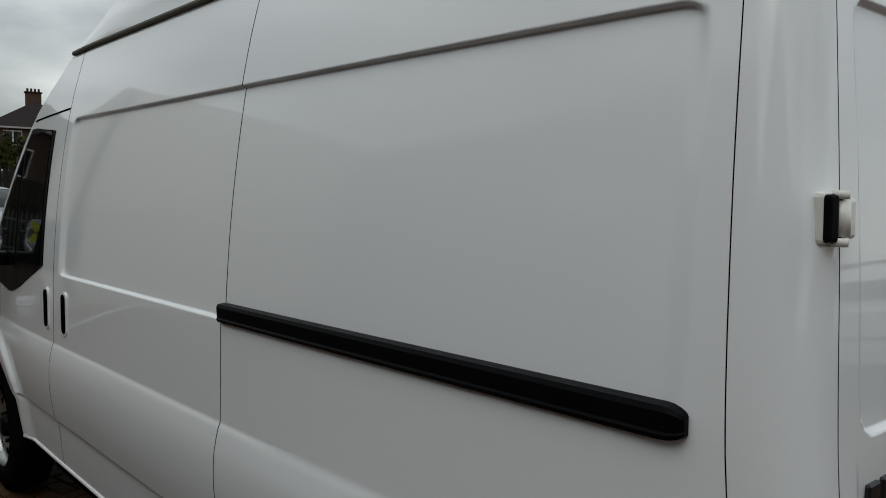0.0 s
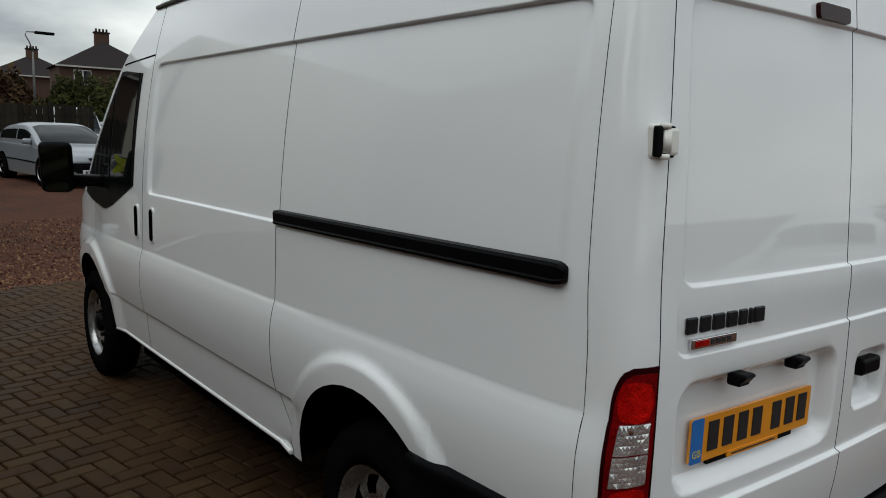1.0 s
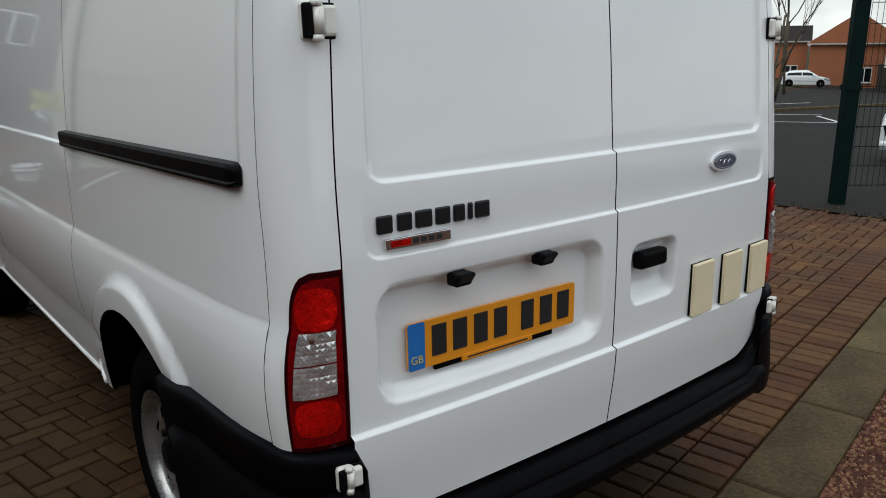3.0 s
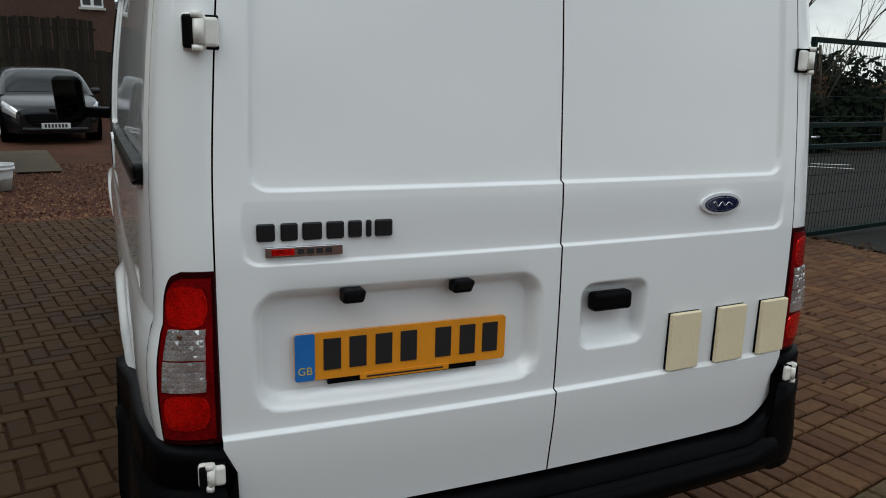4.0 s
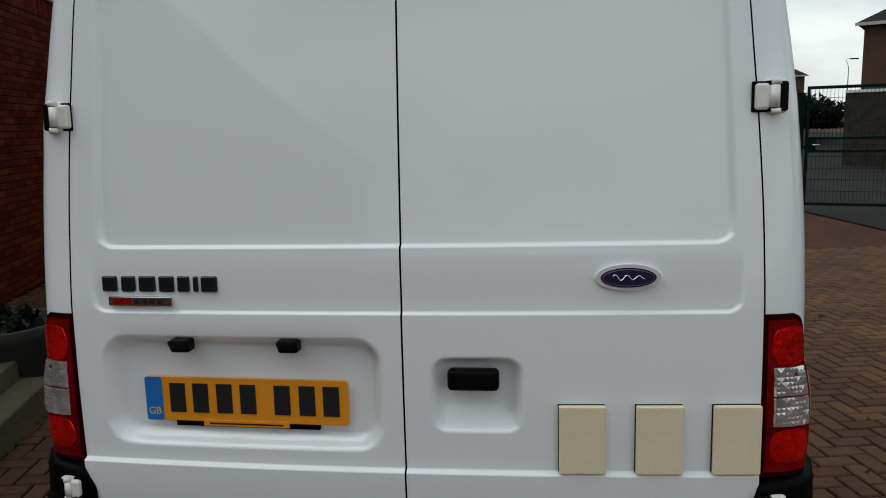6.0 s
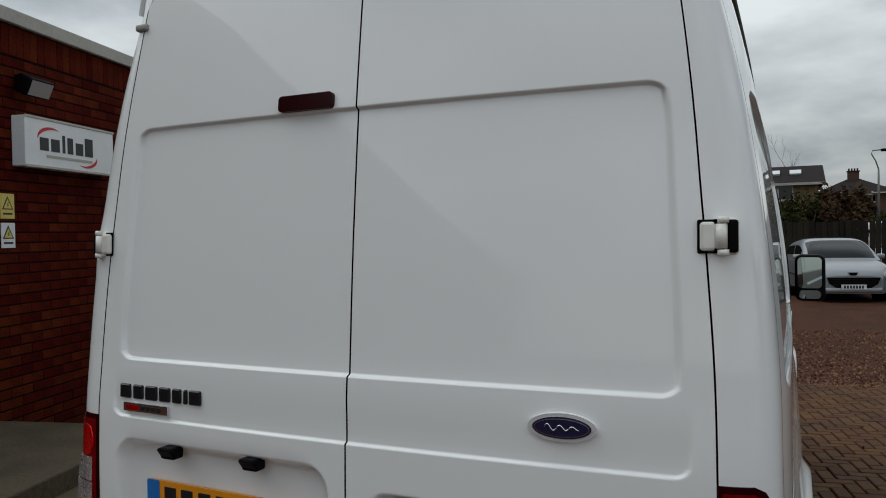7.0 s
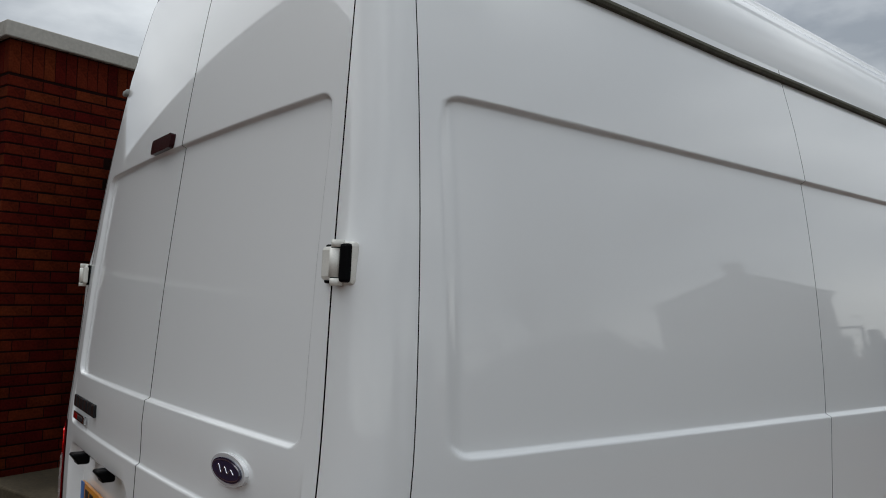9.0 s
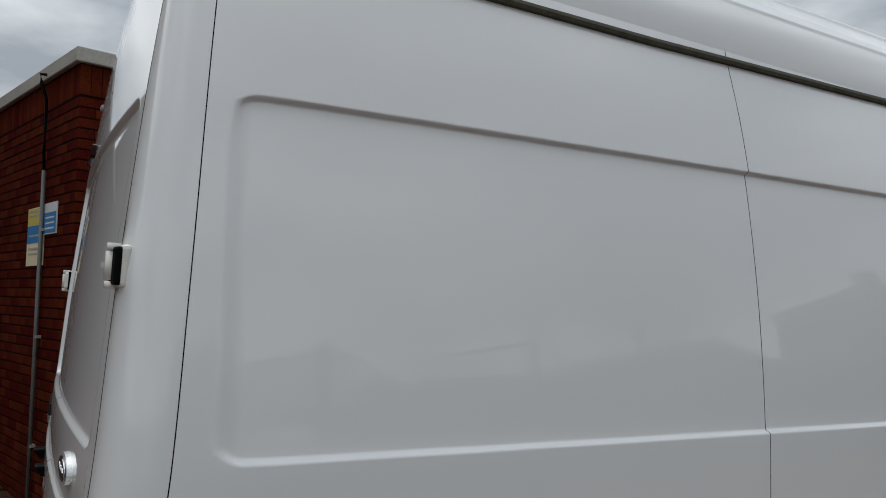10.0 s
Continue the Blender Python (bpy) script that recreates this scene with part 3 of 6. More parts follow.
for sign in (-1, 1):
    pts = []
    for y in [0.33 + 0.1 * k for k in range(31)] + [3.41]:
        z = GUTTER - 0.044 * min(1.0, max(0.0, (3.2 - y) / 1.9))
        pts.append(Vector((MID + sign * (half_width(z) * narrow(y) + 0.006), y, z + 0.004)) - PIVOT)
    pts[0].y -= 0.03
    bm = bmesh.new()
    rows = []
    for p in pts:
        rows.append([bm.verts.new(p + Vector((sign * dx, 0, dz))) for dx, dz in ((-0.012, 0.013), (0.004, 0.010), (0.009, 0.0), (0.006, -0.008), (-0.012, -0.010))])
    for a, b in zip(rows, rows[1:]):
        for k in range(4):
            bm.faces.new((a[k], a[k + 1], b[k + 1], b[k]))
    bm.faces.new(rows[0])
    bm.faces.new(rows[-1][::-1])
    bmesh.ops.recalc_face_normals(bm, faces=list(bm.faces))
    gutter = part("roof_gutter", bm, M_GUTTER, van, "grimy grey drip rail")
    part("gutter_end", bm_box(-0.020, 0.020, -0.034, 0.034, -0.015, 0.015, 0.012, 3), M_SEAL, gutter, "rounded rail end", True, pose(*(pts[0] + Vector((sign * 0.012, 0.02, -0.004)))))

for sign in (-1, 1):
    bm = bm_box(sign * 0.58, sign * 0.715, 0.27, 0.55, 2.12, 2.30, 0.03, 2)
    bm.transform(Matrix.Translation(-PIVOT))
    part("roof_corner", bm, M_PAINT, van)

# black inner shell behind the gaps, floor pan and wheel housings
# its black stands for shade; the low wide box blocks light under the van
bm = bmesh.new()
bm_box(-0.84, 0.84, 0.30, 4.9, 0.44, 0.98, 0, bm=bm)
bm_box(-0.88, 0.88, 1.75, 3.6, 0.30, 0.46, 0, bm=bm)
bm_box(-0.55, 0.55, 0.30, 5.0, 0.28, 0.46, 0, bm=bm)
bm_box(-0.80, 0.80, 0.28, 3.5, 0.98, 1.9, 0, bm=bm)
bm_box(-0.72, 0.72, 0.34, 3.3, 1.9, 2.20, 0, bm=bm)
bm.transform(Matrix.Translation(-PIVOT))
part("inner_shell", bm, M_SHADE_BLACK, van, "dark underbody and inner shell")
for sign in (-1, 1):
    for y in (SIDE_SEAM if sign < 0 else 1.585, DOOR_SEAM):
        # black backing behind the seams, so that the gaps read as shaded
        bm = bm_box(sign * 0.76, sign * 0.835, y - 0.05, y + 0.05, 0.45, 1.93, 0)
        bm.transform(Matrix.Translation(-PIVOT))
        part("door_pillar", bm, M_SHADE_BLACK, van)
bm = bm_prism([(-0.80, 0.35), (0.80, 0.35), (0.86, 0.62), (0.80, 0.80), (-0.80, 0.80), (-0.86, 0.62)], 5.08, 5.22)
bm.transform(Matrix.Translation(-PIVOT))
part("front_bumper", bm, M_BLACK, van)

# rear bumper and the side cladding behind the wheels, one black moulding
def bumper_path():
    rows = [(-1, y) for y in (0.80, 0.70, 0.55, 0.40, 0.30, 0.22)]
    out = []
    for s, y in rows:
        out.append((Vector((-side_x(y, 0.68) - 0.004, y)), 0.695, 0.0))
    for k in range(7):
        q = 1 - k / 6
        p = corner_point(-1, q, 0.68) + PIVOT - Vector((MID, 0, 0))
        out.append((Vector((p.x, p.y)), 0.692 - 0.002 * k, 0.0))
    for x in (-0.812, -0.805, -0.795, -0.78, -0.765, -0.745, -0.72, -0.70, -0.68, -0.62, -0.4, -0.2, 0):
        dx = max(0, abs(x) - 0.685)
        z = 0.452 + 0.13 - math.sqrt(max(0, 0.13**2 - min(dx, 0.1299) ** 2))
        z += 0.09 * smooth(0.79, 0.815, abs(x))
        out.append((Vector((x, rear_y(x, 0.47))), z, 1.0))
    return out + [(Vector((-p.x, p.y)), z, w) for p, z, w in out[-2::-1]]


def bumper():
    rows = bumper_path()
    bm = bmesh.new()
    rings = []
    for i, (p, top, w) in enumerate(rows):
        d = (rows[min(i + 1, len(rows) - 1)][0] - rows[max(i - 1, 0)][0]).normalized()
        n = Vector((d.y, -d.x))
        ring = []
        for off, z in ((-0.03, top), (0.006, top), (0.018, top - 0.004), (0.024 + 0.012 * w, top - 0.022), (0.022 + 0.014 * w, top - 0.026), (0.024 + 0.018 * w, min(top - 0.032, 0.600 - 0.162 * w)), (0.014 + 0.026 * w, min(top - 0.036, 0.594 - 0.160 * w)), (0.014 + 0.026 * w, min(top - 0.040, 0.588 - 0.158 * w)), (0.032 + 0.022 * w, min(top - 0.045, 0.580 - 0.155 * w)), (0.030 + 0.030 * w, min(top - 0.05, 0.52 - 0.10 * w)), (0.036 + 0.03 * w, 0.405), (0.036 + 0.03 * w, 0.36), (0.03, 0.315), (-0.05, 0.31)):
            q = p + n * off
            edge = HUB_R[0] - math.sqrt(max(0.0, 0.452**2 - (z - HUB_R[1]) ** 2))
            ring.append(bm.verts.new(Vector((q.x + MID, min(q.y, edge), z)) - PIVOT))
        rings.append(ring)
    for a, b in zip(rings, rings[1:]):
        for k in range(len(a) - 1):
            if (a[k].co - b[k].co).length + (a[k + 1].co - b[k + 1].co).length > 1e-4:
                bm.faces.new((a[k], a[k + 1], b[k + 1], b[k])).smooth = True
    bm.faces.new(rings[0])
    bm.faces.new(rings[-1][::-1])
    bmesh.ops.recalc_face_normals(bm, faces=list(bm.faces))
    return bm


part("rear_bumper", bumper(), M_BUMPER, van, "black plastic rear bumper wrapping the corners")

# tail lamps
for sign in (-1, 1):
    def lens(q0, q1, z0, z1, out, nq=8, nz=8, round_top=False):
        qs, zs = [q0 + (q1 - q0) * k / nq for k in range(nq + 1)], [z0 + (z1 - z0) * k / nz for k in range(nz + 1)]

        def at(q, z):
            if round_top:
                cut = min(1, max(0, (z - z1 + 0.075) / 0.075))
                q = q0 + (q - q0) * (1 - 0.40 * (1 - math.sqrt(1 - cut * cut)) - 0.05 * smooth(0.95, 1.05, z))
            else:
                u, v = 2 * (q - q0) / (q1 - q0) - 1, 2 * (z - z0) / (z1 - z0) - 1
                u, v = u * math.sqrt(1 - 0.36 * v * v), v * math.sqrt(1 - 0.30 * u * u)
                q, z = (q0 + q1) / 2 + u * (q1 - q0) / 2, (z0 + z1) / 2 + v * (z1 - z0) / 2
            return corner_point(sign, q, z, out)

        return bm_sheet(qs, zs, at, 0.012, lambda p: (-0.6 * sign, 0.7, 0))

    def facets(q0, q1, z0, z1):
        nq, nz = 8, 6
        rnd = random.Random(int(z0 * 1000))
        bm = bm_sheet([q0 + (q1 - q0) * k / nq for k in range(nq + 1)], [z0 + (z1 - z0) * k / nz for k in range(nz + 1)], lambda q, z: corner_point(sign, q - 0.30 * (z - 0.86) * (q - q0) / (q1 - q0), z, 0.008 + 0.0032 * rnd.random()), 0.012, lambda p: (-0.6 * sign, 0.7, 0))
        bmesh.ops.poke(bm, faces=[f for f in bm.faces if f.material_index == 0], offset=0.0010)
        for f in bm.faces:
            f.smooth = False
        return bm

    lamp = part("tail_lamp", lens(0.004, 0.665, 0.690, 1.072, 0.003, 16, 40, True), M_RED_RIM, van, "red and clear wrap-round tail lamp")
    part("lamp_lens", lens(0.045, 0.615, 0.702, 1.058, 0.0055, 16, 40, True), M_RED_DARK, lamp, "deep red outer lens")
    part("stop_lens", lens(0.085, 0.570, 0.953, 1.042, 0.008), M_RED_LENS, lamp, "bright red upper lens")
    part("clear_lens", facets(0.115, 0.545, 0.884, 0.950), M_CLEAR, lamp, "clear faceted indicator lens")
    part("clear_lens", facets(0.115, 0.545, 0.812, 0.880), M_CLEAR, lamp, "clear faceted reversing lens")
    part("lower_lens", lens(0.085, 0.560, 0.724, 0.804, 0.008), M_RED_LENS, lamp, "bright red lower lens")
    c = corner_point(sign, 0.36, 0.936, 0.004)
    bm = bmesh.new()
    bmesh.ops.create_icosphere(bm, subdivisions=2, radius=0.009)
    part("bulb", bm, M_AMBER, lamp, "amber bulb", True, pose(*c))

# hinges: a dark foot on the corner post, a knuckle and a leaf on the door
def along_corner(sign, z, s, out=0.0):
    """A pose s metres round the corner from the door's edge: x along it, -y outwards."""
    if s < 0:
        e = door_edge_x(z)
        return pose(MID + sign * (e + s), tail_y(z) + 0.043 * e * e - 1.0 - out, z, 0, 0, sign * 4)
    q, d, p = 0.0, 0.0, corner_point(sign, 0.0, z)
    while d < s:
        q += 0.01
        n = corner_point(sign, q, z)
        d, p = d + (n - p).length, n
    a, b = corner_point(sign, q, z, out), corner_point(sign, q + 0.02, z, out)
    yaw = math.degrees(math.atan2(b.y - a.y, sign * (b.x - a.x))) * sign
    return pose(*a, 0, 0, yaw)


def hinge(sign, z, big=True, proud=0.0):
    h, w = (0.036, 0.80) if big else (0.028, 0.62)
    foot = part("door_hinge", bm_box(-0.030 * w, 0.030 * w, -0.010, 0.010, -h, h, 0.008), M_OFFWHITE, van, "off-white external door hinge", False, along_corner(sign, z, 0.046 * w, 0.006 + proud))
    part("hinge_cover", bm_box(-0.013 * w, 0.013 * w, -0.014, 0.012, -h + 0.004, h - 0.004, 0.005), M_BLACK, foot, "black hinge cover", False, pose(sign * 0.012 * w, -0.004, 0))
    part("knuckle", bm_cyl((0, 0, -h * 0.66), (0, 0, h * 0.66), 0.014 * w, n=20), M_OFFWHITE, foot, "", False, pose(-sign * 0.014 * w, -0.012, 0))
    for dz in (-h * 0.88, h * 0.88):
        part("hinge_eye", bm_cyl((0, 0, -0.006), (0, 0, 0.006), 0.014 * w, n=18), M_OFFWHITE, foot, "", False, pose(-sign * 0.010 * w, -0.012, dz))
    part("hinge_shadow", bm_box(-0.018 * w, 0.004, -0.011, 0.006, -h + 0.003, h - 0.003), M_SHADE_BLACK, foot, "", False, pose(-sign * 0.012 * w, 0, 0))
    leaf_ob = part("hinge_leaf", bm_box(-0.020 * w, 0.018 * w, -0.008, 0.010, -h * 0.78, h * 0.78, 0.006), M_OFFWHITE, van, "off-white hinge leaf", False, along_corner(sign, z, 0.006, 0.012 + proud))
    part("hinge_gasket", bm_box(-0.026 * w, 0.018 * w, 0.004, 0.012, -h * 0.92, h * 0.92, 0.003), M_BLACK, leaf_ob)


for sign in (-1, 1):
    hinge(sign, 1.548)
    hinge(sign, 0.632, False, 0.030)

# runner of the sliding door along the left flank
def rail():
    bm = bmesh.new()
    rings = []
    for y in [0.261, 0.264, 0.269, 0.276, 0.287, 0.300] + [0.300 + 1.364 * k / 20 for k in range(1, 21)]:
        x = MID - half_width(1.262) * narrow(y)
        zb, zt = 1.228 + 0.006 * y, 1.279 + 0.006 * y
        ring = [(x + 0.010, zb), (x - 0.013, zb + 0.002), (x - 0.017, zb + 0.010), (x - 0.014, zb + 0.014), (x - 0.016, zt - 0.008), (x - 0.011, zt), (x + 0.012, zt + 0.002)]
        k = math.sqrt(max(0.0, 1 - max(0.0, (0.300 - y) / 0.040) ** 2))
        ring = [((a - x) * (0.25 + 0.75 * k) + x, (zb + zt) / 2 + (z - (zb + zt) / 2) * (0.35 + 0.65 * k)) for a, z in ring]
        rings.append([bm.verts.new(Vector((a, y, z)) - PIVOT) for a, z in ring])
    for a, b in zip(rings, rings[1:]):
        for k in range(len(a) - 1):
            bm.faces.new((a[k], a[k + 1], b[k + 1], b[k]))
    bm.faces.new(rings[0])
    bm.faces.new(rings[-1][::-1])
    bmesh.ops.recalc_face_normals(bm, faces=list(bm.faces))
    return bm


part("door_rail", rail(), M_BLACK, van, "black sliding-door runner")

# grip slots of the doors
for sign, y in ((-1, 3.365), (-1, 3.105), (1, 3.365)):
    x = side_x(y, 1.1)
    bm = bm_prism(rounded(-0.036, 0.036, -0.092, 0.092, 0.026), -0.006, 0.006, "x")
    bezel = part("door_grip", bm, M_PAINT, van, "", False, pose(*(Vector((MID + sign * x, y, 1.10)) - PIVOT)))
    # near-black slab on the surface; the slot itself is not cut in
    bm = bm_prism(rounded(-0.027, 0.027, -0.082, 0.082, 0.022), -0.004, 0.008, "x") if sign > 0 else bm_prism(rounded(-0.027, 0.027, -0.082, 0.082, 0.022), -0.008, 0.004, "x")
    part("grip_recess", bm, M_SHADE_BLACK, bezel, "dark recessed grip")

# door mirrors
for sign in (-1, 1):
    m = pose(*(Vector((-1.20 if sign < 0 else 1.075, 4.13, 1.365)) - PIVOT), 11 if sign < 0 else 1, 0, -22 if sign < 0 else -4)
    head = bm_box(-0.092, 0.092, -0.045, 0.085, -0.155, 0.155, 0.042, 4)
    for v in head.verts:
        if v.co.y > 0:
            k = 1 - 2.6 * v.co.y
            v.co.x *= k
            v.co.z *= 1 - 1.8 * v.co.y
    mir = part("door_mirror", head, M_BLACK, van, "black twin-pane door mirror", False, m)
    part("mirror_glass", bm_prism(rounded(-0.072, 0.072, -0.068, 0.135, 0.025), -0.048, -0.045), M_MIRROR_DARKENED if sign < 0 else M_MIRROR, mir, "flat mirror pane")
    part("wide_mirror", bm_prism(rounded(-0.066, 0.066, -0.138, -0.082, 0.025), -0.048, -0.045), M_MIRROR_DARKENED if sign < 0 else M_MIRROR, mir, "lower wide-angle pane")
    arm = bm_box(-0.10, 0.10, -0.03, 0.03, -0.035, 0.035, 0.015)
    part("mirror_arm", arm, M_BLACK, mir, "", False, pose(-sign * 0.15, 0.04, -0.09, 0, 0, sign * 8))

# wheels
def wheel(sign, hub):
    w = part("wheel", bm_revolve([(-0.10, 0.215), (-0.105, 0.26), (-0.10, 0.315), (-0.085, 0.342), (-0.05, 0.352), (0.05, 0.352), (0.085, 0.342), (0.10, 0.315), (0.105, 0.26), (0.10, 0.215), (-0.10, 0.215)], 48), M_RUBBER, van, "steel wheel with a black tyre", False, pose(*(Vector((sign * (0.842 if hub[0] < 2 else 0.866), hub[0], hub[1])) - PIVOT), 0, 0, 0 if sign > 0 else 180))
    rim = bm_revolve([(0.094, 0.222), (0.100, 0.218), (0.094, 0.207), (0.070, 0.196), (0.052, 0.188), (0.058, 0.175), (0.072, 0.150), (0.074, 0.120), (0.062, 0.095), (0.052, 0.080), (0.060, 0.060), (0.060, 0.0)], 48, skip=lambda i, k: i in (5, 6) and (k % 6) in (1, 2, 3))
    part("rim", rim, M_STEEL, w, "silver steel rim with oval holes")
    part("hub_cap", bm_revolve([(0.06, 0.062), (0.082, 0.058), (0.092, 0.045), (0.094, 0.0)], 24), M_BLACK, w, "black hub cover")
    for k in range(5):
        a = 2 * math.pi * k / 5
        part("wheel_nut", bm_cyl((0.05, 0.082 * math.cos(a), 0.082 * math.sin(a)), (0.078, 0.082 * math.cos(a), 0.082 * math.sin(a)), 0.012, n=6), M_BLACK, w)
    part("brake_drum", bm_cyl((-0.05, 0, 0), (0.03, 0, 0), 0.17, n=32), M_SHADE_BLACK, w)


for sign in (-1, 1):
    for hub in AXLES:
        wheel(sign, hub)

# ---- on the rear doors ----
def flat_tail(x, z, out=0.0, lean=2.0):
    return pose(x, tail_y(z) + 0.043 * x * x - 1.0 - out, z, lean, 0, math.degrees(math.atan(0.086 * x)))


# number plate in its bay; its characters are plain bars
plate = part("number_plate", bm_prism(rounded(-0.260, 0.260, -0.0555, 0.0555, 0.008), -0.004, 0.004), M_YPLATE, van, "yellow rear number plate", False, pose(-0.398, 0.110 - 1.0, 0.853, 1.5, 0.0, -2.4))
part("plate_band", bm_prism(rounded(-0.260, -0.215, -0.0555, 0.0555, 0.006), -0.0055, -0.003), M_BLUE, plate, "blue band")
for k, x in enumerate((-0.175, -0.115, -0.053, 0.008, 0.095, 0.158, 0.218)):
    part("plate_character", bm_box(-0.020, 0.020, -0.0062, -0.003, -0.037, 0.037), M_INK, plate, "", False, pose(x, 0, 0.004))
tx = bpy.data.curves.new("country_letters", "FONT")
tx.body, tx.size, tx.align_x, tx.extrude = "GB", 0.026, "CENTER", 0.0004
tob = new("country_letters", tx)
tx.materials.append(M_YELLOW)
tob.parent, tob.matrix_basis = plate, pose(-0.2375, -0.0062, -0.040, 90, 0, 0)
part("plate_strip", bm_box(-0.110, 0.110, -0.007, -0.002, -0.066, -0.052), M_YPLATE, plate, "narrow dealer strip")
part("plate_strip_print", bm_box(-0.095, 0.095, -0.0076, -0.006, -0.0615, -0.0575), M_INK, plate)
part("plate_backing", bm_box(-0.185, 0.185, -0.001, 0.008, -0.070, -0.050), M_BLACK, plate)
for x in (-0.536, -0.271):
    lb = bm_box(-0.025, 0.025, -0.030, 0.020, -0.016, 0.016, 0.007)
    for v in lb.verts:
        if v.co.z < 0 and v.co.y < 0:
            v.co.y *= 0.5
    part("plate_lamp", lb, M_BLACK, van, "black number-plate lamp housing", False, pose(x, 0.078 - 1.0, 1.000))

# door handle
part("rear_handle", bm_box(-0.060, 0.060, -0.022, 0.016, -0.025, 0.025, 0.011, 3), M_BLACK, van, "black rear door handle", False, pose(0.163, 0.086 - 1.0, 0.921))

# badge lettering as plain bars
badge = part("model_badge", bm_box(-0.004, 0.004, 0.0, 0.003, -0.003, 0.003), M_DCHROME, van, "dark chrome model lettering", False, pose(-0.581, tail_y(1.14) + 0.043 * 0.581**2 - 1.0 + 0.004, 1.147, 0, 0, -2.9))
for x0, x1 in ((-0.156, -0.118), (-0.106, -0.070), (-0.060, -0.018), (-0.008, 0.030), (0.040, 0.070), (0.080, 0.092), (0.100, 0.140)):
    part("letter_bar", bm_box(x0, x1, -0.007, 0.003, -0.020, 0.018, 0.003, 1), M_DCHROME, badge)
tag = part("engine_badge", bm_box(-0.083, 0.083, -0.005, 0.004, -0.0115, 0.0115, 0.002), M_CHROME, van, "small chrome engine badge", False, pose(-0.638, tail_y(1.10) + 0.043 * 0.638**2 - 1.0 + 0.002, 1.104, 0, 0, -3.2))
part("badge_red", bm_box(-0.070, -0.022, -0.0062, -0.004, -0.007, 0.007), M_RED_LENS, tag)
for x in (-0.008, 0.012, 0.032, 0.052):
    part("badge_bar", bm_box(x - 0.007, x + 0.007, -0.0062, -0.004, -0.006, 0.006), M_INK, tag)

# oval maker's badge, unlettered
def oval(rx, rz, y0, y1, n=40):
    return bm_prism([(rx * math.cos(2 * math.pi * k / n), rz * math.sin(2 * math.pi * k / n)) for k in range(n)], y0, y1)


ring = part("oval_badge", oval(0.072, 0.0295, -0.006, 0.006), M_BADGE, van, "oval badge with a chrome rim and navy centre", False, flat_tail(0.512, 1.159, 0.0, 0))
part("badge_line", oval(0.0575, 0.0192, -0.0092, -0.008), M_CHROME, ring, "thin chrome line")
part("badge_field", oval(0.0558, 0.0176, -0.0097, -0.0085), M_NAVY, ring)
part("badge_enamel", oval(0.0615, 0.0225, -0.0085, -0.005), M_NAVY, ring)
part("badge_flourish", bm_tube([(-0.036 + 0.003 * k, -0.0098, 0.0075 * math.sin(k * 0.72) * (1 - 0.6 * k / 24)) for k in range(25)], 0.0013, 6), M_CHROME, ring, "chrome script-like flourish")

# three cream pads stuck on the right door
for x in (0.411, 0.585, 0.757):
    pad = part("cream_pad", bm_box(-0.053, 0.053, -0.009, 0.006, -0.081, 0.081, 0.003), M_CREAM, van, "cream plastic pad stuck to the door", False, pose(x, tail_y(0.77) + 0.043 * x * x - 1.0 - 0.010, 0.784, 1, 0, math.degrees(math.atan(0.086 * x))))
    part("pad_backing", bm_box(-0.0545, 0.051, 0.003, 0.010, -0.079, 0.082), M_BLACK, pad)

part("rail_cap", bm_box(-0.022, 0.022, -0.022, 0.022, -0.010, 0.010, 0.007, 3), M_SEAL, van, "small grey rail end at the roof corner", True, pose(-0.742, 0.190 - 1.0, 2.168))

# high brake lamp
hb = part("high_brake_lamp", bm_prism(rounded(-0.080, 0.080, -0.020, 0.020, 0.010), -0.012, 0.006), M_RED_RIM, van, "dark red high-level brake lamp", False, flat_tail(-0.142, 1.891, 0.0, -5))


# ---- the site ----
YAW = 11.0
SITE_E = Vector((math.cos(radians(YAW)), math.sin(radians(YAW)), 0))   # along the edging
SITE_N = Vector((-SITE_E.y, SITE_E.x, 0))                              # along the brick wall
EDGE_0 = Vector((0.823, 0.175, 0))                                      # a joint on the edging's inner line


def ground_z(x, y):
    z = -0.035 - 0.0245 * min(max(y - 1.0, 0), 7.5)
    z += 0.05 * smooth(9.5, 19.0, y) * (1 - 0.85 * smooth(3.0, 4.5, x))
    z += 0.55 * smooth(22.0, 60.0, y)
    z -= 0.036 * (min(x, 120.0) - 7.0) * smooth(62, 34, y) if x > 7 else 0.0
    return z


def lines(a, b, marks):
    return sorted(set([a, b] + [m for m in marks if a < m < b]))


def ground_sheet(xs, ys, drop=0.0):
    bm = bmesh.new()
    g = [[bm.verts.new((x, y, ground_z(x, y) - drop)) for y in ys] for x in xs]
    for i in range(len(xs) - 1):
        for j in range(len(ys) - 1):
            bm.faces.new((g[i][j], g[i + 1][j], g[i + 1][j + 1], g[i][j + 1])).smooth = True
    return bm


far = [-1500, -600, -200, -100, -60, -40, -30, -20, -15]
xs = far + [-12 + 0.8 * k for k in range(60)] + [38, 45, 60, 80, 100, 119, 150, 300, 700, 1500]
ys = far + [-12 + 0.8 * k for k in range(62)] + [40, 45, 52, 60, 70, 90, 120, 200, 600, 1500]
ground = tagged(part("ground", ground_sheet(xs, ys, 0.02), M_GRAVEL, None), "red-brown gravel and earth yard", "ground", kind="structure")


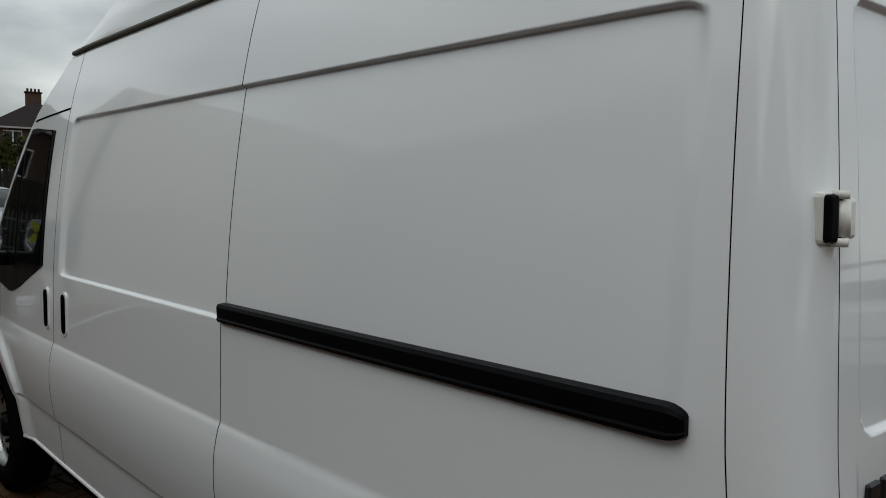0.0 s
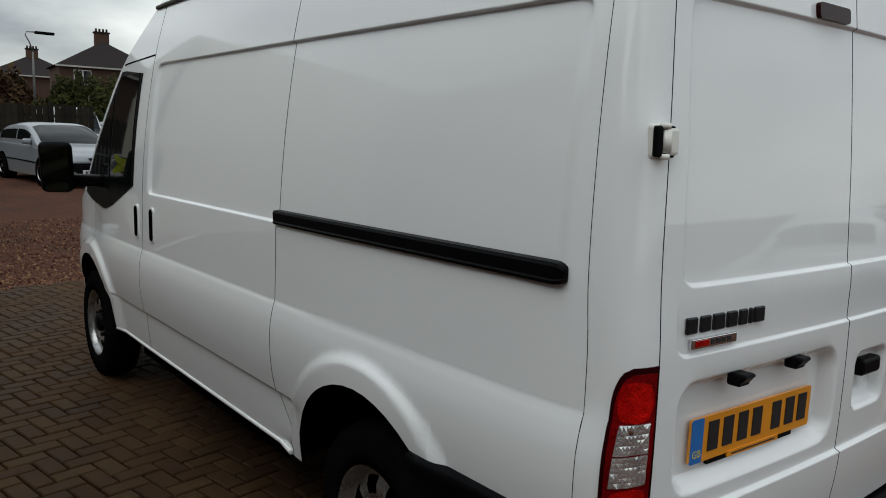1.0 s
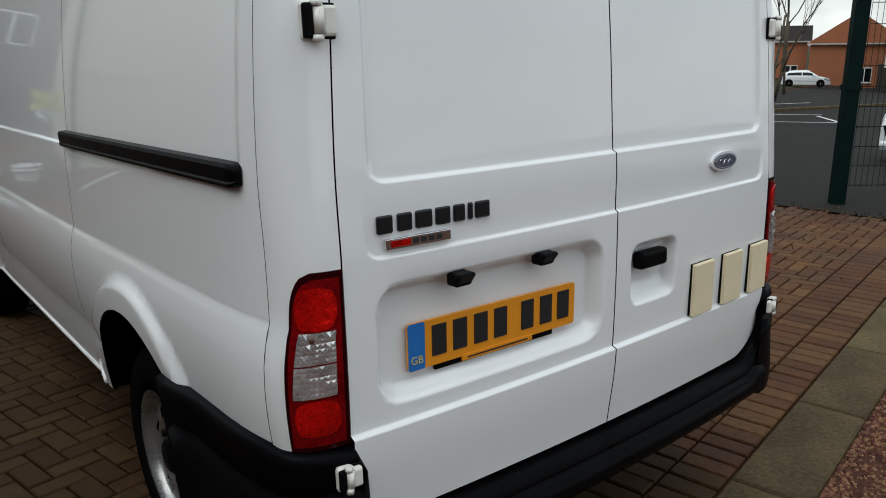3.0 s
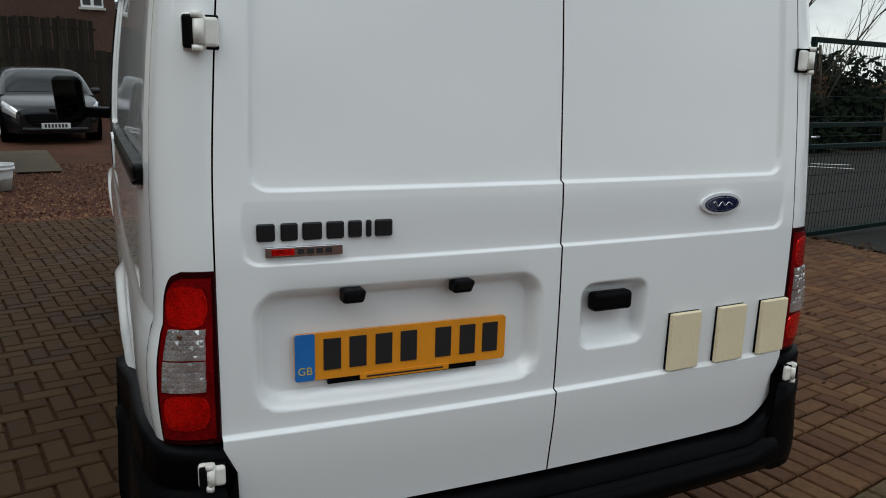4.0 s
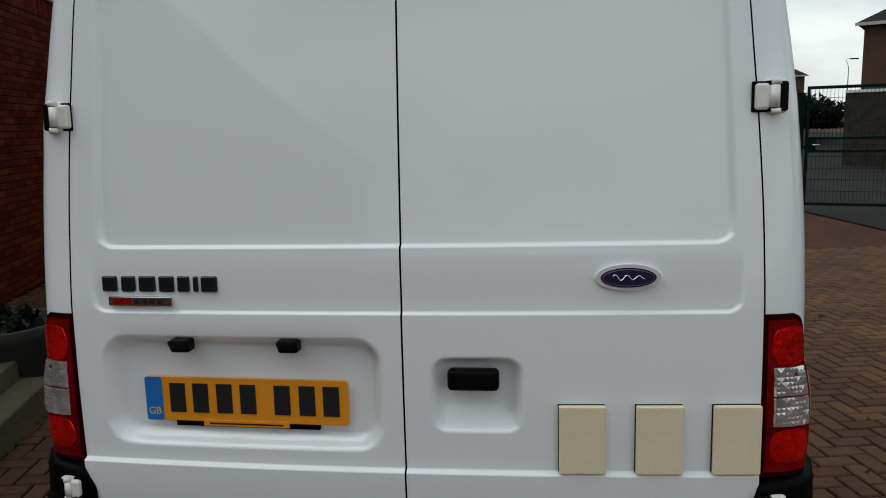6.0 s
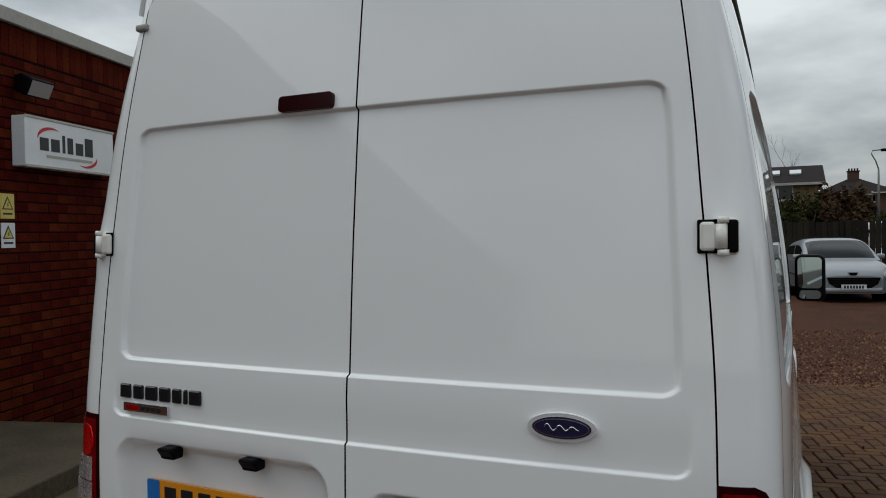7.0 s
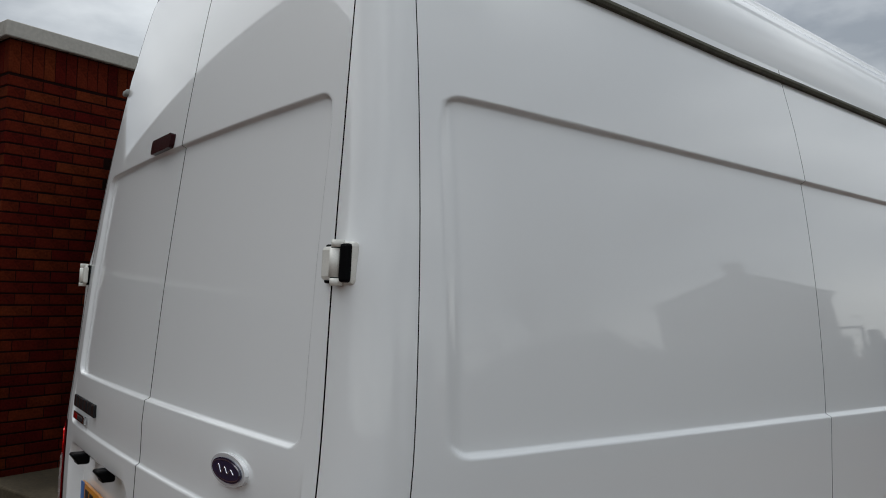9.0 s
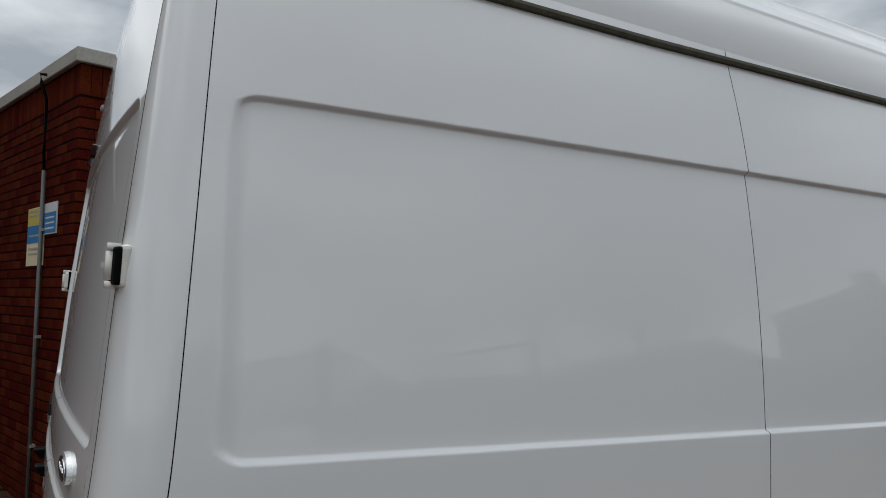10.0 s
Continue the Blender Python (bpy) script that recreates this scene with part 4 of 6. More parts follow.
def strip(name, corners, material, label, category, lift, n=24, m=8):
    """A patch laid on the ground between four corners."""
    a, b, c, d = (Vector((*p, 0)) for p in corners)
    bm = bmesh.new()
    g = []
    for i in range(n + 1):
        row = []
        for j in range(m + 1):
            p = (a.lerp(b, i / n)).lerp(d.lerp(c, i / n), j / m)
            row.append(bm.verts.new((p.x, p.y, ground_z(p.x, p.y) + lift)))
        g.append(row)
    for i in range(n):
        for j in range(m):
            bm.faces.new((g[i][j], g[i + 1][j], g[i + 1][j + 1], g[i][j + 1])).smooth = True
    bmesh.ops.recalc_face_normals(bm, faces=list(bm.faces))
    if bm.faces[:][0].normal.z < 0:
        bmesh.ops.reverse_faces(bm, faces=list(bm.faces))
    return tagged(part(name, bm, material, None), label, category, kind="structure")


road = strip("road", ((5.95, -30), (24, -30), (21, 70), (5.95, 70)), M_ROAD, "grey asphalt road beside the yard", "road", 0.0, 20, 70)
strip("road_widening", ((4.35, 20), (4.35, 70), (5.95, 70), (5.95, 8.2)), M_ROAD, "grey asphalt road edge beside the yard", "road", 0.0, 50, 4)
strip("road_far", ((20.5, -6), (150, 14), (150, 63), (20.5, 16)), M_ROAD, "grey asphalt side road", "road", 0.004, 60, 10)
strip("verge", ((20.6, 16.4), (150, 64), (150, 90), (19.5, 40)), M_GRASS, "rough grass verge beyond the road", "ground", 0.03, 40, 20)
strip("yard_apron", ((-6, 11.3), (-1.6, 11.7), (-2.0, 14.6), (-6, 14.0)), M_CONC, "smooth concrete apron in the gravel yard", "ground", 0.012, 8, 4)
for k, (p, q) in enumerate((((9.2, 12.65), (11.3, 10.9)), ((14.2, 11.85), (15.8, 11.35)), ((15.5, 12.35), (16.8, 12.25)), ((20.0, 10.75), (23.6, 8.3)), ((22.4, 9.5), (25.0, 11.4)), ((24.0, 12.7), (25.9, 11.65)), ((32.5, 17.05), (36.5, 17.25)), ((7.4, 26.8), (8.8, 27.9)), ((6.3, 21.85), (7.1, 21.2)))):
    a, b = Vector((*p, 0)), Vector((*q, 0))
    s = Vector((-(b - a).y, (b - a).x, 0)).normalized() * 0.06
    strip("road_marking", ((a - s)[:2], (b - s)[:2], (b + s)[:2], (a + s)[:2]), M_LINE, "worn white road line", "road marking", 0.012, 12, 1)
bm = bmesh.new()
for i in range(50):
    x = 20.4 + i * 0.9
    z = ground_z(x, 13.4)
    bm_box(x, x + 0.89, 13.2 + i * 0.05, 13.34 + i * 0.05, z - 0.1, z + 0.10, 0.012, 1, bm=bm)
tagged(part("kerb", bm, M_SLAB, None), "grey concrete kerb beyond the road", "kerb", kind="structure")

# joint sand under the paving
def site(u, v, z=0.0):
    """u along the edging, v into the yard."""
    p = EDGE_0 + SITE_E * u + SITE_N * v
    return Vector((p.x, p.y, z))


YARD_V = 7.75


# ---- brick office building on the left ----
WALL_C = Vector((-3.638, 0.309, 0))
WALL_YAW = 15.0
WALL = Matrix.Translation(WALL_C) @ pose(0, 0, 0, 0, 0, WALL_YAW)   # x out of the long wall, y along it


def wall_pose(s, z, out=0.0):
    return WALL @ pose(out, s, z)


office = thing("office_building", "single-storey red brick office with a grey fascia", "building", WALL)
LEN, DEEP, TOP = 8.4, 6.5, 3.19
DOOR_S0, DOOR_S1, DOOR_Z0, DOOR_Z1 = 0.80, 1.85, 0.345, 2.53
core = bmesh.new()
bm_box(-0.25, -0.004, 0.004, DOOR_S0, -0.3, TOP, bm=core)
bm_box(-0.25, -0.004, DOOR_S1, LEN, -0.3, TOP, bm=core)
bm_box(-0.25, -0.004, DOOR_S0, DOOR_S1, DOOR_Z1, TOP, bm=core)
bm_box(-0.25, -0.004, DOOR_S0, DOOR_S1, -0.3, DOOR_Z0, bm=core)
core_ob = part("wall", core, M_MORTAR_SHADED, office, "mortar-coloured wall core")
gable = part("gable_wall", bm_box(-DEEP, -0.25, 0.004, 0.25, -0.3, TOP), M_MORTAR_SHADED, office)
bm = bmesh.new()
bm_box(-DEEP, -0.25, LEN - 0.25, LEN, -0.3, TOP, bm=bm)
bm_box(-DEEP - 0.25, -DEEP, 0.012, LEN, -0.3, TOP, bm=bm)
part("rear_wall", bm, M_MORTAR_SHADED, office)
part("flat_roof", bm_box(-DEEP - 0.25, 0.0, 0.0, LEN, TOP, TOP + 0.04), M_ROOF, office)
bm = bmesh.new()
bm_box(0.0, 0.045, -0.045, LEN, TOP - 0.03, TOP + 0.075, 0.006, 1, bm=bm)
bm_box(-DEEP, 0.0, -0.045, 0.0, TOP - 0.03, TOP + 0.075, 0.006, 1, bm=bm)
part("fascia", bm, M_FASCIA, office, "grey fascia board")
part("inner_wall", bm_box(-1.6, -1.5, 0.3, 3.0, -0.1, 2.9), M_SHADE_BLACK, office)

# blue frame, pale inner door with a glazed panel, blue outer door standing open
bm = bmesh.new()
bm_box(-0.16, 0.012, DOOR_S1 - 0.085, DOOR_S1, DOOR_Z0, DOOR_Z1, 0.004, 1, bm=bm)
bm_box(-0.16, 0.012, DOOR_S0, DOOR_S0 + 0.05, DOOR_Z0, DOOR_Z1, 0.004, 1, bm=bm)
bm_box(-0.16, 0.010, DOOR_S0 + 0.05, DOOR_S1 - 0.085, DOOR_Z1 - 0.05, DOOR_Z1, 0.004, 1, bm=bm)
frame_ob = part("door_frame", bm, M_BDOOR, office, "dark blue door frame")
inner = part("inner_door", bm_box(-0.15, -0.105, DOOR_S0 + 0.05, DOOR_S1 - 0.085, DOOR_Z0, DOOR_Z1 - 0.05), M_WDOOR, office, "pale blue-grey panelled inner door")
g0, g1, gz0, gz1 = 1.08, 1.48, 1.22, 2.29
part("glass_panel", bm_box(-0.106, -0.100, g0, g1, gz0, gz1), M_DGLASS, inner, "dark glass panel with faded lettering")
for z, w in ((2.10, 0.20), (1.80, 0.26), (1.52, 0.22), (1.44, 0.16)):
    part("faded_lettering", bm_box(-0.100, -0.098, (g0 + g1) / 2 - w / 2, (g0 + g1) / 2 + w / 2, z, z + 0.035), mat("faded_green_print", (0.06, 0.09, 0.05), 0.7), inner)
bm = bmesh.new()
for z0, z1 in ((0.56, 1.14),):
    bm_box(-0.104, -0.096, g0 + 0.01, g1 - 0.01, z0, z1, 0.003, 1, bm=bm)
part("door_panel", bm, M_WDOOR, inner)
part("lever_handle", bm_tube([(-0.10, 1.585, 1.33), (-0.06, 1.585, 1.33), (-0.05, 1.57, 1.325), (-0.05, 1.48, 1.31)], 0.009), M_CHROME, inner, "chrome lever handle")
part("handle_plate", bm_box(-0.106, -0.098, 1.562, 1.608, 1.22, 1.42, 0.003, 1), M_CHROME, inner)
leaf_pose = WALL @ pose(0.014, DOOR_S0, 0) @ pose(0, 0, 0, 0, 0, -20)
leaf = thing("outer_door", "dark blue outer door standing open with a pale edge", "door", leaf_pose)
part("door_leaf", bm_box(0, 0.90, -0.022, 0.0, DOOR_Z0 + 0.01, DOOR_Z1 - 0.05, 0.002, 1), M_BDOOR, leaf)
part("door_edge", bm_box(0.02, 0.902, 0.0, 0.022, DOOR_Z0 + 0.01, DOOR_Z1 - 0.05, 0.002, 1), M_WDOOR, leaf, "pale painted inner face")
part("lock_edge", bm_box(0.898, 0.906, -0.018, 0.020, DOOR_Z0 + 0.01, DOOR_Z1 - 0.05), M_WDOOR, leaf, "pale door edge")
part("lock_plate", bm_box(0.905, 0.909, -0.012, 0.012, 1.45, 1.72), M_SEAL, leaf, "worn lock plate")
part("bolt_slot", bm_box(0.905, 0.909, -0.012, 0.010, 2.05, 2.20), M_SHADE_BLACK, leaf)
part("pull_handle", bm_tube([(0.82, -0.02, 1.30), (0.82, -0.06, 1.30), (0.74, -0.065, 1.30), (0.68, -0.065, 1.295)], 0.009), M_CHROME, leaf, "chrome lever handle")

# landing and steps
steps = thing("entrance_steps", "worn concrete landing with three steps before the door", "steps", WALL)
for k, (out, z) in enumerate(((1.25, DOOR_Z0 - 0.01), (1.43, 0.22), (1.62, 0.105))):
    x0 = 0.004 if k == 0 else (1.25, 1.43)[k - 1]
    part("step" if k else "landing", bm_box(x0, out, -0.02, 1.86, -0.25, z, 0.012, 2), M_CONC, steps)

# fittings of the wall
signs = thing("name_board", "white box sign with dark lettering bars and red arcs", "sign", wall_pose(2.09, 2.317, 0.004))
part("box", bm_box(0, 0.115, 0, 1.07, -0.185, 0.185, 0.006, 1), M_WHITE, signs)
part("rim", bm_box(0.113, 0.121, -0.004, 1.074, 0.170, 0.190, 0.003, 1), M_FASCIA, signs)
part("rim", bm_box(0.113, 0.121, -0.004, 1.074, -0.190, -0.170, 0.003, 1), M_FASCIA, signs)
bm = bmesh.new()
for k, (y0, h) in enumerate(((0.15, 0.095), (0.275, 0.095), (0.405, 0.135), (0.465, 0.125), (0.565, 0.095), (0.68, 0.145))):
    w = (0.095, 0.095, 0.030, 0.065, 0.090, 0.100)[k]
    part("lettering_bar", bm_box(0.115, 0.118, y0, y0 + w, -0.055, -0.055 + h), M_INK, signs)
bm.free()
part("lettering_line", bm_box(0.115, 0.118, 0.22, 0.77, -0.105, -0.085), M_FASCIA, signs)


def arc(cy, cz, r, a0, a1, w):
    pts = []
    for k in range(13):
        a = radians(a0 + (a1 - a0) * k / 12)
        pts.append((cy + r * math.cos(a) * 1.7, cz + r * math.sin(a)))
    for k in range(12, -1, -1):
        a = radians(a0 + (a1 - a0) * k / 12)
        pts.append((cy + (r - w * math.sin(math.pi * k / 12)) * math.cos(a) * 1.7 + 0.001, cz + (r - w * math.sin(math.pi * k / 12)) * math.sin(a)))
    return bm_prism(pts, 0.115, 0.1185, "x")


M_SRED = mat("sign_red", (0.45, 0.02, 0.02), 0.5)
part("red_arc", arc(0.27, 0.04, 0.085, 50, 185, 0.022), M_SRED, signs)
part("red_arc", arc(0.70, -0.07, 0.080, -130, 10, 0.022), M_SRED, signs)

for z in (1.84, 1.63):
    w = thing("warning_sign", "small yellow warning sign with a black triangle" if z > 1.7 else "small white warning sign with a black triangle", "sign", wall_pose(2.03, z, 0.003), "warning signs")
    part("plate", bm_box(0, 0.004, -0.068, 0.068, -0.090, 0.090), M_YELLOW if z > 1.7 else M_WHITE, w)
    part("triangle", bm_prism([(-0.055, -0.025), (0.055, -0.025), (0, 0.072)], 0.004, 0.0055, "x"), M_INK, w)
    part("triangle_field", bm_prism([(-0.040, -0.017), (0.040, -0.017), (0, 0.052)], 0.0055, 0.0065, "x"), M_YELLOW, w)
    part("symbol", bm_prism([(-0.012, -0.008), (0.010, 0.005), (0.002, 0.010), (0.012, 0.030), (-0.008, 0.012), (0.0, 0.006)], 0.0065, 0.0075, "x"), M_INK, w)
    part("caption_bar", bm_box(0.004, 0.0055, -0.045, 0.045, -0.062, -0.048), M_INK, w)

flood = thing("flood_light", "black wall flood light with a pale glass", "lamp", wall_pose(2.18, 2.775, 0.004))
part("bracket", bm_box(0, 0.10, -0.05, 0.05, -0.03, 0.03, 0.008, 1), M_BLACK, flood)
part("body", bm_box(0.08, 0.20, -0.13, 0.13, -0.07, 0.07, 0.02, 2), M_BLACK, flood, "", False, pose(0, 0, 0, 0, 25, 0))
part("glass", bm_box(0.199, 0.204, -0.11, 0.11, -0.055, 0.055), M_HEADL, flood, "pale lamp glass", False, pose(0, 0, 0, 0, 25, 0))
vent = thing("wall_vent", "small cream wall vent", "vent", wall_pose(3.655, 2.13, 0.003))
part("cover", bm_box(0, 0.02, -0.085, 0.085, -0.068, 0.068, 0.006, 1), M_CREAM, vent)
for k in range(4):
    part("slat", bm_box(0.018, 0.026, -0.07, 0.07, -0.05 + k * 0.028, -0.038 + k * 0.028), M_CREAM, vent)

# gable fittings, on the short wall
GABLE = WALL
conduit = thing("conduit_pipe", "pale conduit pipe with a black cable above", "pipe", GABLE @ pose(-0.62, -0.03, 0))
part("pipe", bm_cyl((0, 0, -0.1), (0, 0, 2.46), 0.015), M_PALE, conduit)
part("cable", bm_tube([(0, 0, 2.45), (0.005, -0.01, 2.6), (-0.006, -0.004, 2.8), (0.006, -0.01, 3.0), (0.0, -0.05, 3.13), (0, -0.06, 3.19), (0.0, 0.05, 3.2)], 0.012), M_BLACK, conduit)
for z in (0.4, 1.2, 2.0):
    part("clip", bm_box(-0.035, 0.035, -0.006, 0.028, z, z + 0.02), M_SEAL, conduit)
b1 = thing("notice_board", "faded yellow and blue notice on the brick wall", "sign", GABLE @ pose(-0.825, -0.008, 1.97))
part("plate", bm_box(-0.205, 0.205, -0.004, 0.004, -0.225, 0.225), M_CREAM, b1)
part("yellow_field", bm_box(-0.198, 0.198, -0.006, -0.004, 0.09, 0.218), M_YELLOW, b1)
part("blue_field", bm_box(-0.198, 0.198, -0.006, -0.004, -0.05, 0.085), M_SBLUE, b1)
for z in (0.155, 0.19, 0.0, -0.1, -0.14):
    part("lettering_bar", bm_box(-0.15, 0.15, -0.0072, -0.004, z, z + 0.014), M_FASCIA, b1)
b2 = thing("blue_notice", "small blue and white notice on the brick wall", "sign", GABLE @ pose(-0.48, -0.008, 2.09))
part("plate", bm_box(-0.145, 0.145, -0.004, 0.004, -0.117, 0.117), M_WHITE, b2)
part("blue_field", bm_box(-0.137, 0.137, -0.006, -0.004, -0.108, 0.045), M_SBLUE, b2)
for z in (-0.08, -0.04, 0.0):
    part("lettering_bar", bm_box(-0.1, 0.1, -0.0072, -0.004, z, z + 0.012), M_WHITE, b2)

# planter by the steps
planter = thing("planter_bowl", "dark stone planter bowl with a low dark plant", "planter", pose(-2.95, 2.65, ground_z(-2.95, 2.65)))
part("bowl", bm_revolve([(0.0, 0.0), (0.0, 0.17), (0.05, 0.18), (0.25, 0.28), (0.40, 0.34), (0.47, 0.36), (0.47, 0.32), (0.42, 0.30), (0.40, 0.0)], 32, "z"), mat("mossy_stone", (0.018, 0.016, 0.011), 0.9, 0, 0, 0.4, 8, 0.6, 60, 0.004), planter)


def leaves(n, size, spread_at, seed):
    rnd = random.Random(seed)
    vs, fs = [], []
    for _ in range(n):
        c = spread_at(rnd)
        d = Vector((rnd.uniform(-1, 1), rnd.uniform(-1, 1), rnd.uniform(-1, 1))).normalized()
        e = d.orthogonal().normalized()
        s = size * rnd.uniform(0.5, 1.4)
        k = len(vs)
        vs += [c - d * s, c + e * s * 0.5, c + d * s, c - e * s * 0.5]
        fs.append((k, k + 1, k + 2, k + 3))
    bm = bmesh.new()
    vv = [bm.verts.new(v) for v in vs]
    for f in fs:
        bm.faces.new([vv[i] for i in f])
    return bm


def dome(rx, ry, h, base=0.0, lump=0.3, seed=0):
    def at(r):
        a, e = r.uniform(0, 2 * math.pi), math.asin(r.uniform(0, 1))
        k = r.uniform(0.72, 1.0) * (1 + lump * noise.noise((math.cos(a) * 1.7 + seed, math.sin(a) * 1.7, e * 2)))
        return Vector((rx * k * math.cos(a) * math.cos(e), ry * k * math.sin(a) * math.cos(e), base + h * k * math.sin(e)))
    return at


tagged(part("foliage", leaves(200, 0.04, dome(0.24, 0.24, 0.14, 0.42), 3), M_LEAF, planter), kind="stuff")

# ---- white rendered building at the back of the forecourt ----
WB = Matrix.Translation((-2.75, 9.85, -0.27)) @ pose(0, 0, 0, 0, 0, 10)
white = thing("rendered_building", "cream rendered outbuilding with a red plinth", "building", WB)
part("wall", bm_box(-7.0, 0.0, 0.0, 4.2, 0.262, 4.0), M_RENDER, white)
part("plinth", bm_box(-7.0, 0.012, -0.014, 4.214, -0.1, 0.265), M_REDBASE, white, "red painted brick plinth")
part("string_course", bm_box(-7.0, 0.0, -0.03, 0.0, 1.89, 2.04, 0.008, 1), M_RENDER, white)
dp = part("downpipe", bm_cyl((-0.13, -0.07, 0.03), (-0.13, -0.07, 3.9), 0.042), M_BLACK, white, "black downpipe")
for z in (0.5, 1.15, 1.8, 2.5):
    part("pipe_clip", bm_box(-0.22, -0.04, -0.10, 0.0, z, z + 0.03), M_BLACK, dp)
part("pipe_shoe", bm_tube([(-0.13, -0.07, 0.10), (-0.13, -0.09, 0.05), (-0.13, -0.16, 0.02)], 0.045), M_BLACK, dp)
part("tap", bm_tube([(-0.95, 0, 0.86), (-0.95, -0.08, 0.86), (-0.95, -0.08, 0.76)], 0.022), M_SEAL, white, "outside tap")
part("tap_head", bm_box(-0.99, -0.91, -0.11, -0.05, 0.86, 0.94, 0.01, 2), M_FASCIA, white)
part("hose", bm_tube([(-0.95, -0.09, 0.76), (-0.92, -0.1, 0.66), (-0.75, -0.1, 0.60), (-0.45, -0.13, 0.70), (-0.15, -0.14, 0.92), (0.06, -0.08, 1.15), (0.20, 0.0, 1.38)], 0.012), mat("hose_grey_green", (0.12, 0.14, 0.10), 0.6), white)
pole = thing("plastic_pipe", "white plastic pipe leaning along the plinth", "pipe", WB)
part("tube", bm_tube([(-1.05, -0.10, 0.36), (-0.6, -0.13, 0.22), (-0.17, -0.17, 0.07)], 0.022, 12), M_WHITE, pole)

reel = thing("hose_reel", "lime yellow star-shaped hose reel on a thin stand", "hose reel", pose(-2.54, 9.95, ground_z(-2.54, 9.95)))
part("disc", bm_prism([(0.120 * math.cos(2 * math.pi * k / 24), 1.36 + 0.112 * math.sin(2 * math.pi * k / 24)) for k in range(24)], -0.035, 0.035), M_YBRIGHT, reel)
for k in range(4):
    arm_end = bm_prism([(-0.075, 0.05), (0.075, 0.05), (0.035, 0.245), (-0.035, 0.245)], -0.05, -0.036)
    part("arm", arm_end, M_YBRIGHT, reel, "", False, pose(0, 0, 1.36, 0, (55, 125, 235, 305)[k], 0))
part("hub", bm_cyl((0, -0.07, 1.36), (0, 0.08, 1.36), 0.03), M_YELLOW, reel)
part("hose_coil", bm_revolve([(-0.03, 0.10), (-0.03, 0.135), (0.03, 0.135), (0.03, 0.10)], 28, "z"), M_RUBBER, reel, "", False, pose(0, 0, 1.36, 90, 0, 0))
part("stand", bm_tube([(0, 0.05, 1.36), (-0.06, 0.16, 0.7), (-0.12, 0.28, 0.0)], 0.011), M_WOOD, reel)
part("loop", bm_tube([(0.17, -0.04, 1.45), (0.25, -0.05, 1.40), (0.27, -0.05, 1.22), (0.23, -0.05, 1.12)], 0.010), M_WHITE, reel, "pale hose loop")
bucket = thing("bucket", "dirty white plastic bucket with grey water", "bucket", pose(-2.29, 10.04, ground_z(-2.29, 10.04)))
part("pail", bm_revolve([(0.0, 0.0), (0.0, 0.125), (0.17, 0.145), (0.18, 0.15), (0.0, 0.10)], 28, "z"), M_FASCIA, bucket, "grey stained lower half")
part("upper_pail", bm_revolve([(0.18, 0.150), (0.32, 0.165), (0.33, 0.178), (0.35, 0.178), (0.35, 0.160), (0.18, 0.142)], 28, "z"), M_WHITE, bucket)
part("rim", bm_revolve([(0.27, 0.162), (0.27, 0.178), (0.305, 0.182), (0.305, 0.165)], 28, "z"), M_WHITE, bucket)
broom = thing("broom", "thin wooden broom handle standing in the bucket", "broom", pose(-2.29, 10.04, ground_z(-2.29, 10.04)))
part("shaft", bm_tube([(0.02, 0.0, 0.02), (-0.20, 0.1, 0.7), (-0.30, 0.15, 1.05)], 0.012), M_WOOD, broom)


# ---- fences, gate ----
def board_fence(a, b, height, name="board_fence", label="weathered vertical-board timber fence"):
    a, b = Vector((*a, 0)), Vector((*b, 0))
    L = (b - a).length
    yaw = math.degrees(math.atan2((b - a).y, (b - a).x))
    z = ground_z((a.x + b.x) / 2, (a.y + b.y) / 2)
    f = thing(name, label, "fence", pose(a.x, a.y, z, 0, 0, yaw))
    proto = None
    n = int(L / 0.155)
    rnd = random.Random(int(L * 100))
    me = None
    for k in range(n):
        if me is None:
            ob = part("board", bm_box(-0.072, 0.072, -0.011, 0.011, 0.03, height, 0.004, 1), M_WOOD, f)
            me = ob.data
        else:
            ob = new("board", me)
            ob.parent = f
        ob.matrix_basis = pose(0.08 + k * 0.155, (k % 2) * 0.008, rnd.uniform(-0.03, 0.03), 0, rnd.uniform(-0.4, 0.4), 0)
    for zz in (0.35, height - 0.35):
        part("rail", bm_box(0, L, 0.02, 0.07, zz, zz + 0.09), M_WOOD, f)
    for k in range(int(L / 2.4) + 1):
        part("post", bm_box(k * 2.4 - 0.05, k * 2.4 + 0.05, -0.07, 0.06, 0, height + 0.08, 0.006, 1), M_WOOD, f)
    return f


board_fence((-9.5, 21.4), (3.6, 23.3), 1.9)
board_fence((-14, 25.6), (-1, 27.2), 2.9, "board_fence", "tall dark timber fence on the higher ground")


def palisade(a, b, h=1.6):
    a, b = Vector((*a, 0)), Vector((*b, 0))
    L = (b - a).length
    f = thing("palisade_fence", "grey steel palisade fence with spiked tops", "fence", pose(a.x, a.y, ground_z(a.x, a.y), 0, 0, math.degrees(math.atan2((b - a).y, (b - a).x))))
    me = None
    for k in range(int(L / 0.19)):
        if me is None:
            ob = part("pale", bm_prism([(-0.024, 0.05), (0.024, 0.05), (0.024, h - 0.1), (0.0, h), (-0.024, h - 0.1)], -0.006, 0.006), M_PALE, f)
            me = ob.data
        else:
            ob = new("pale", me)
            ob.parent = f
        ob.matrix_basis = pose(k * 0.19, 0, 0)
    for z in (0.4, h - 0.35):
        part("rail", bm_box(0, L, 0.008, 0.05, z, z + 0.05), M_PALE, f)


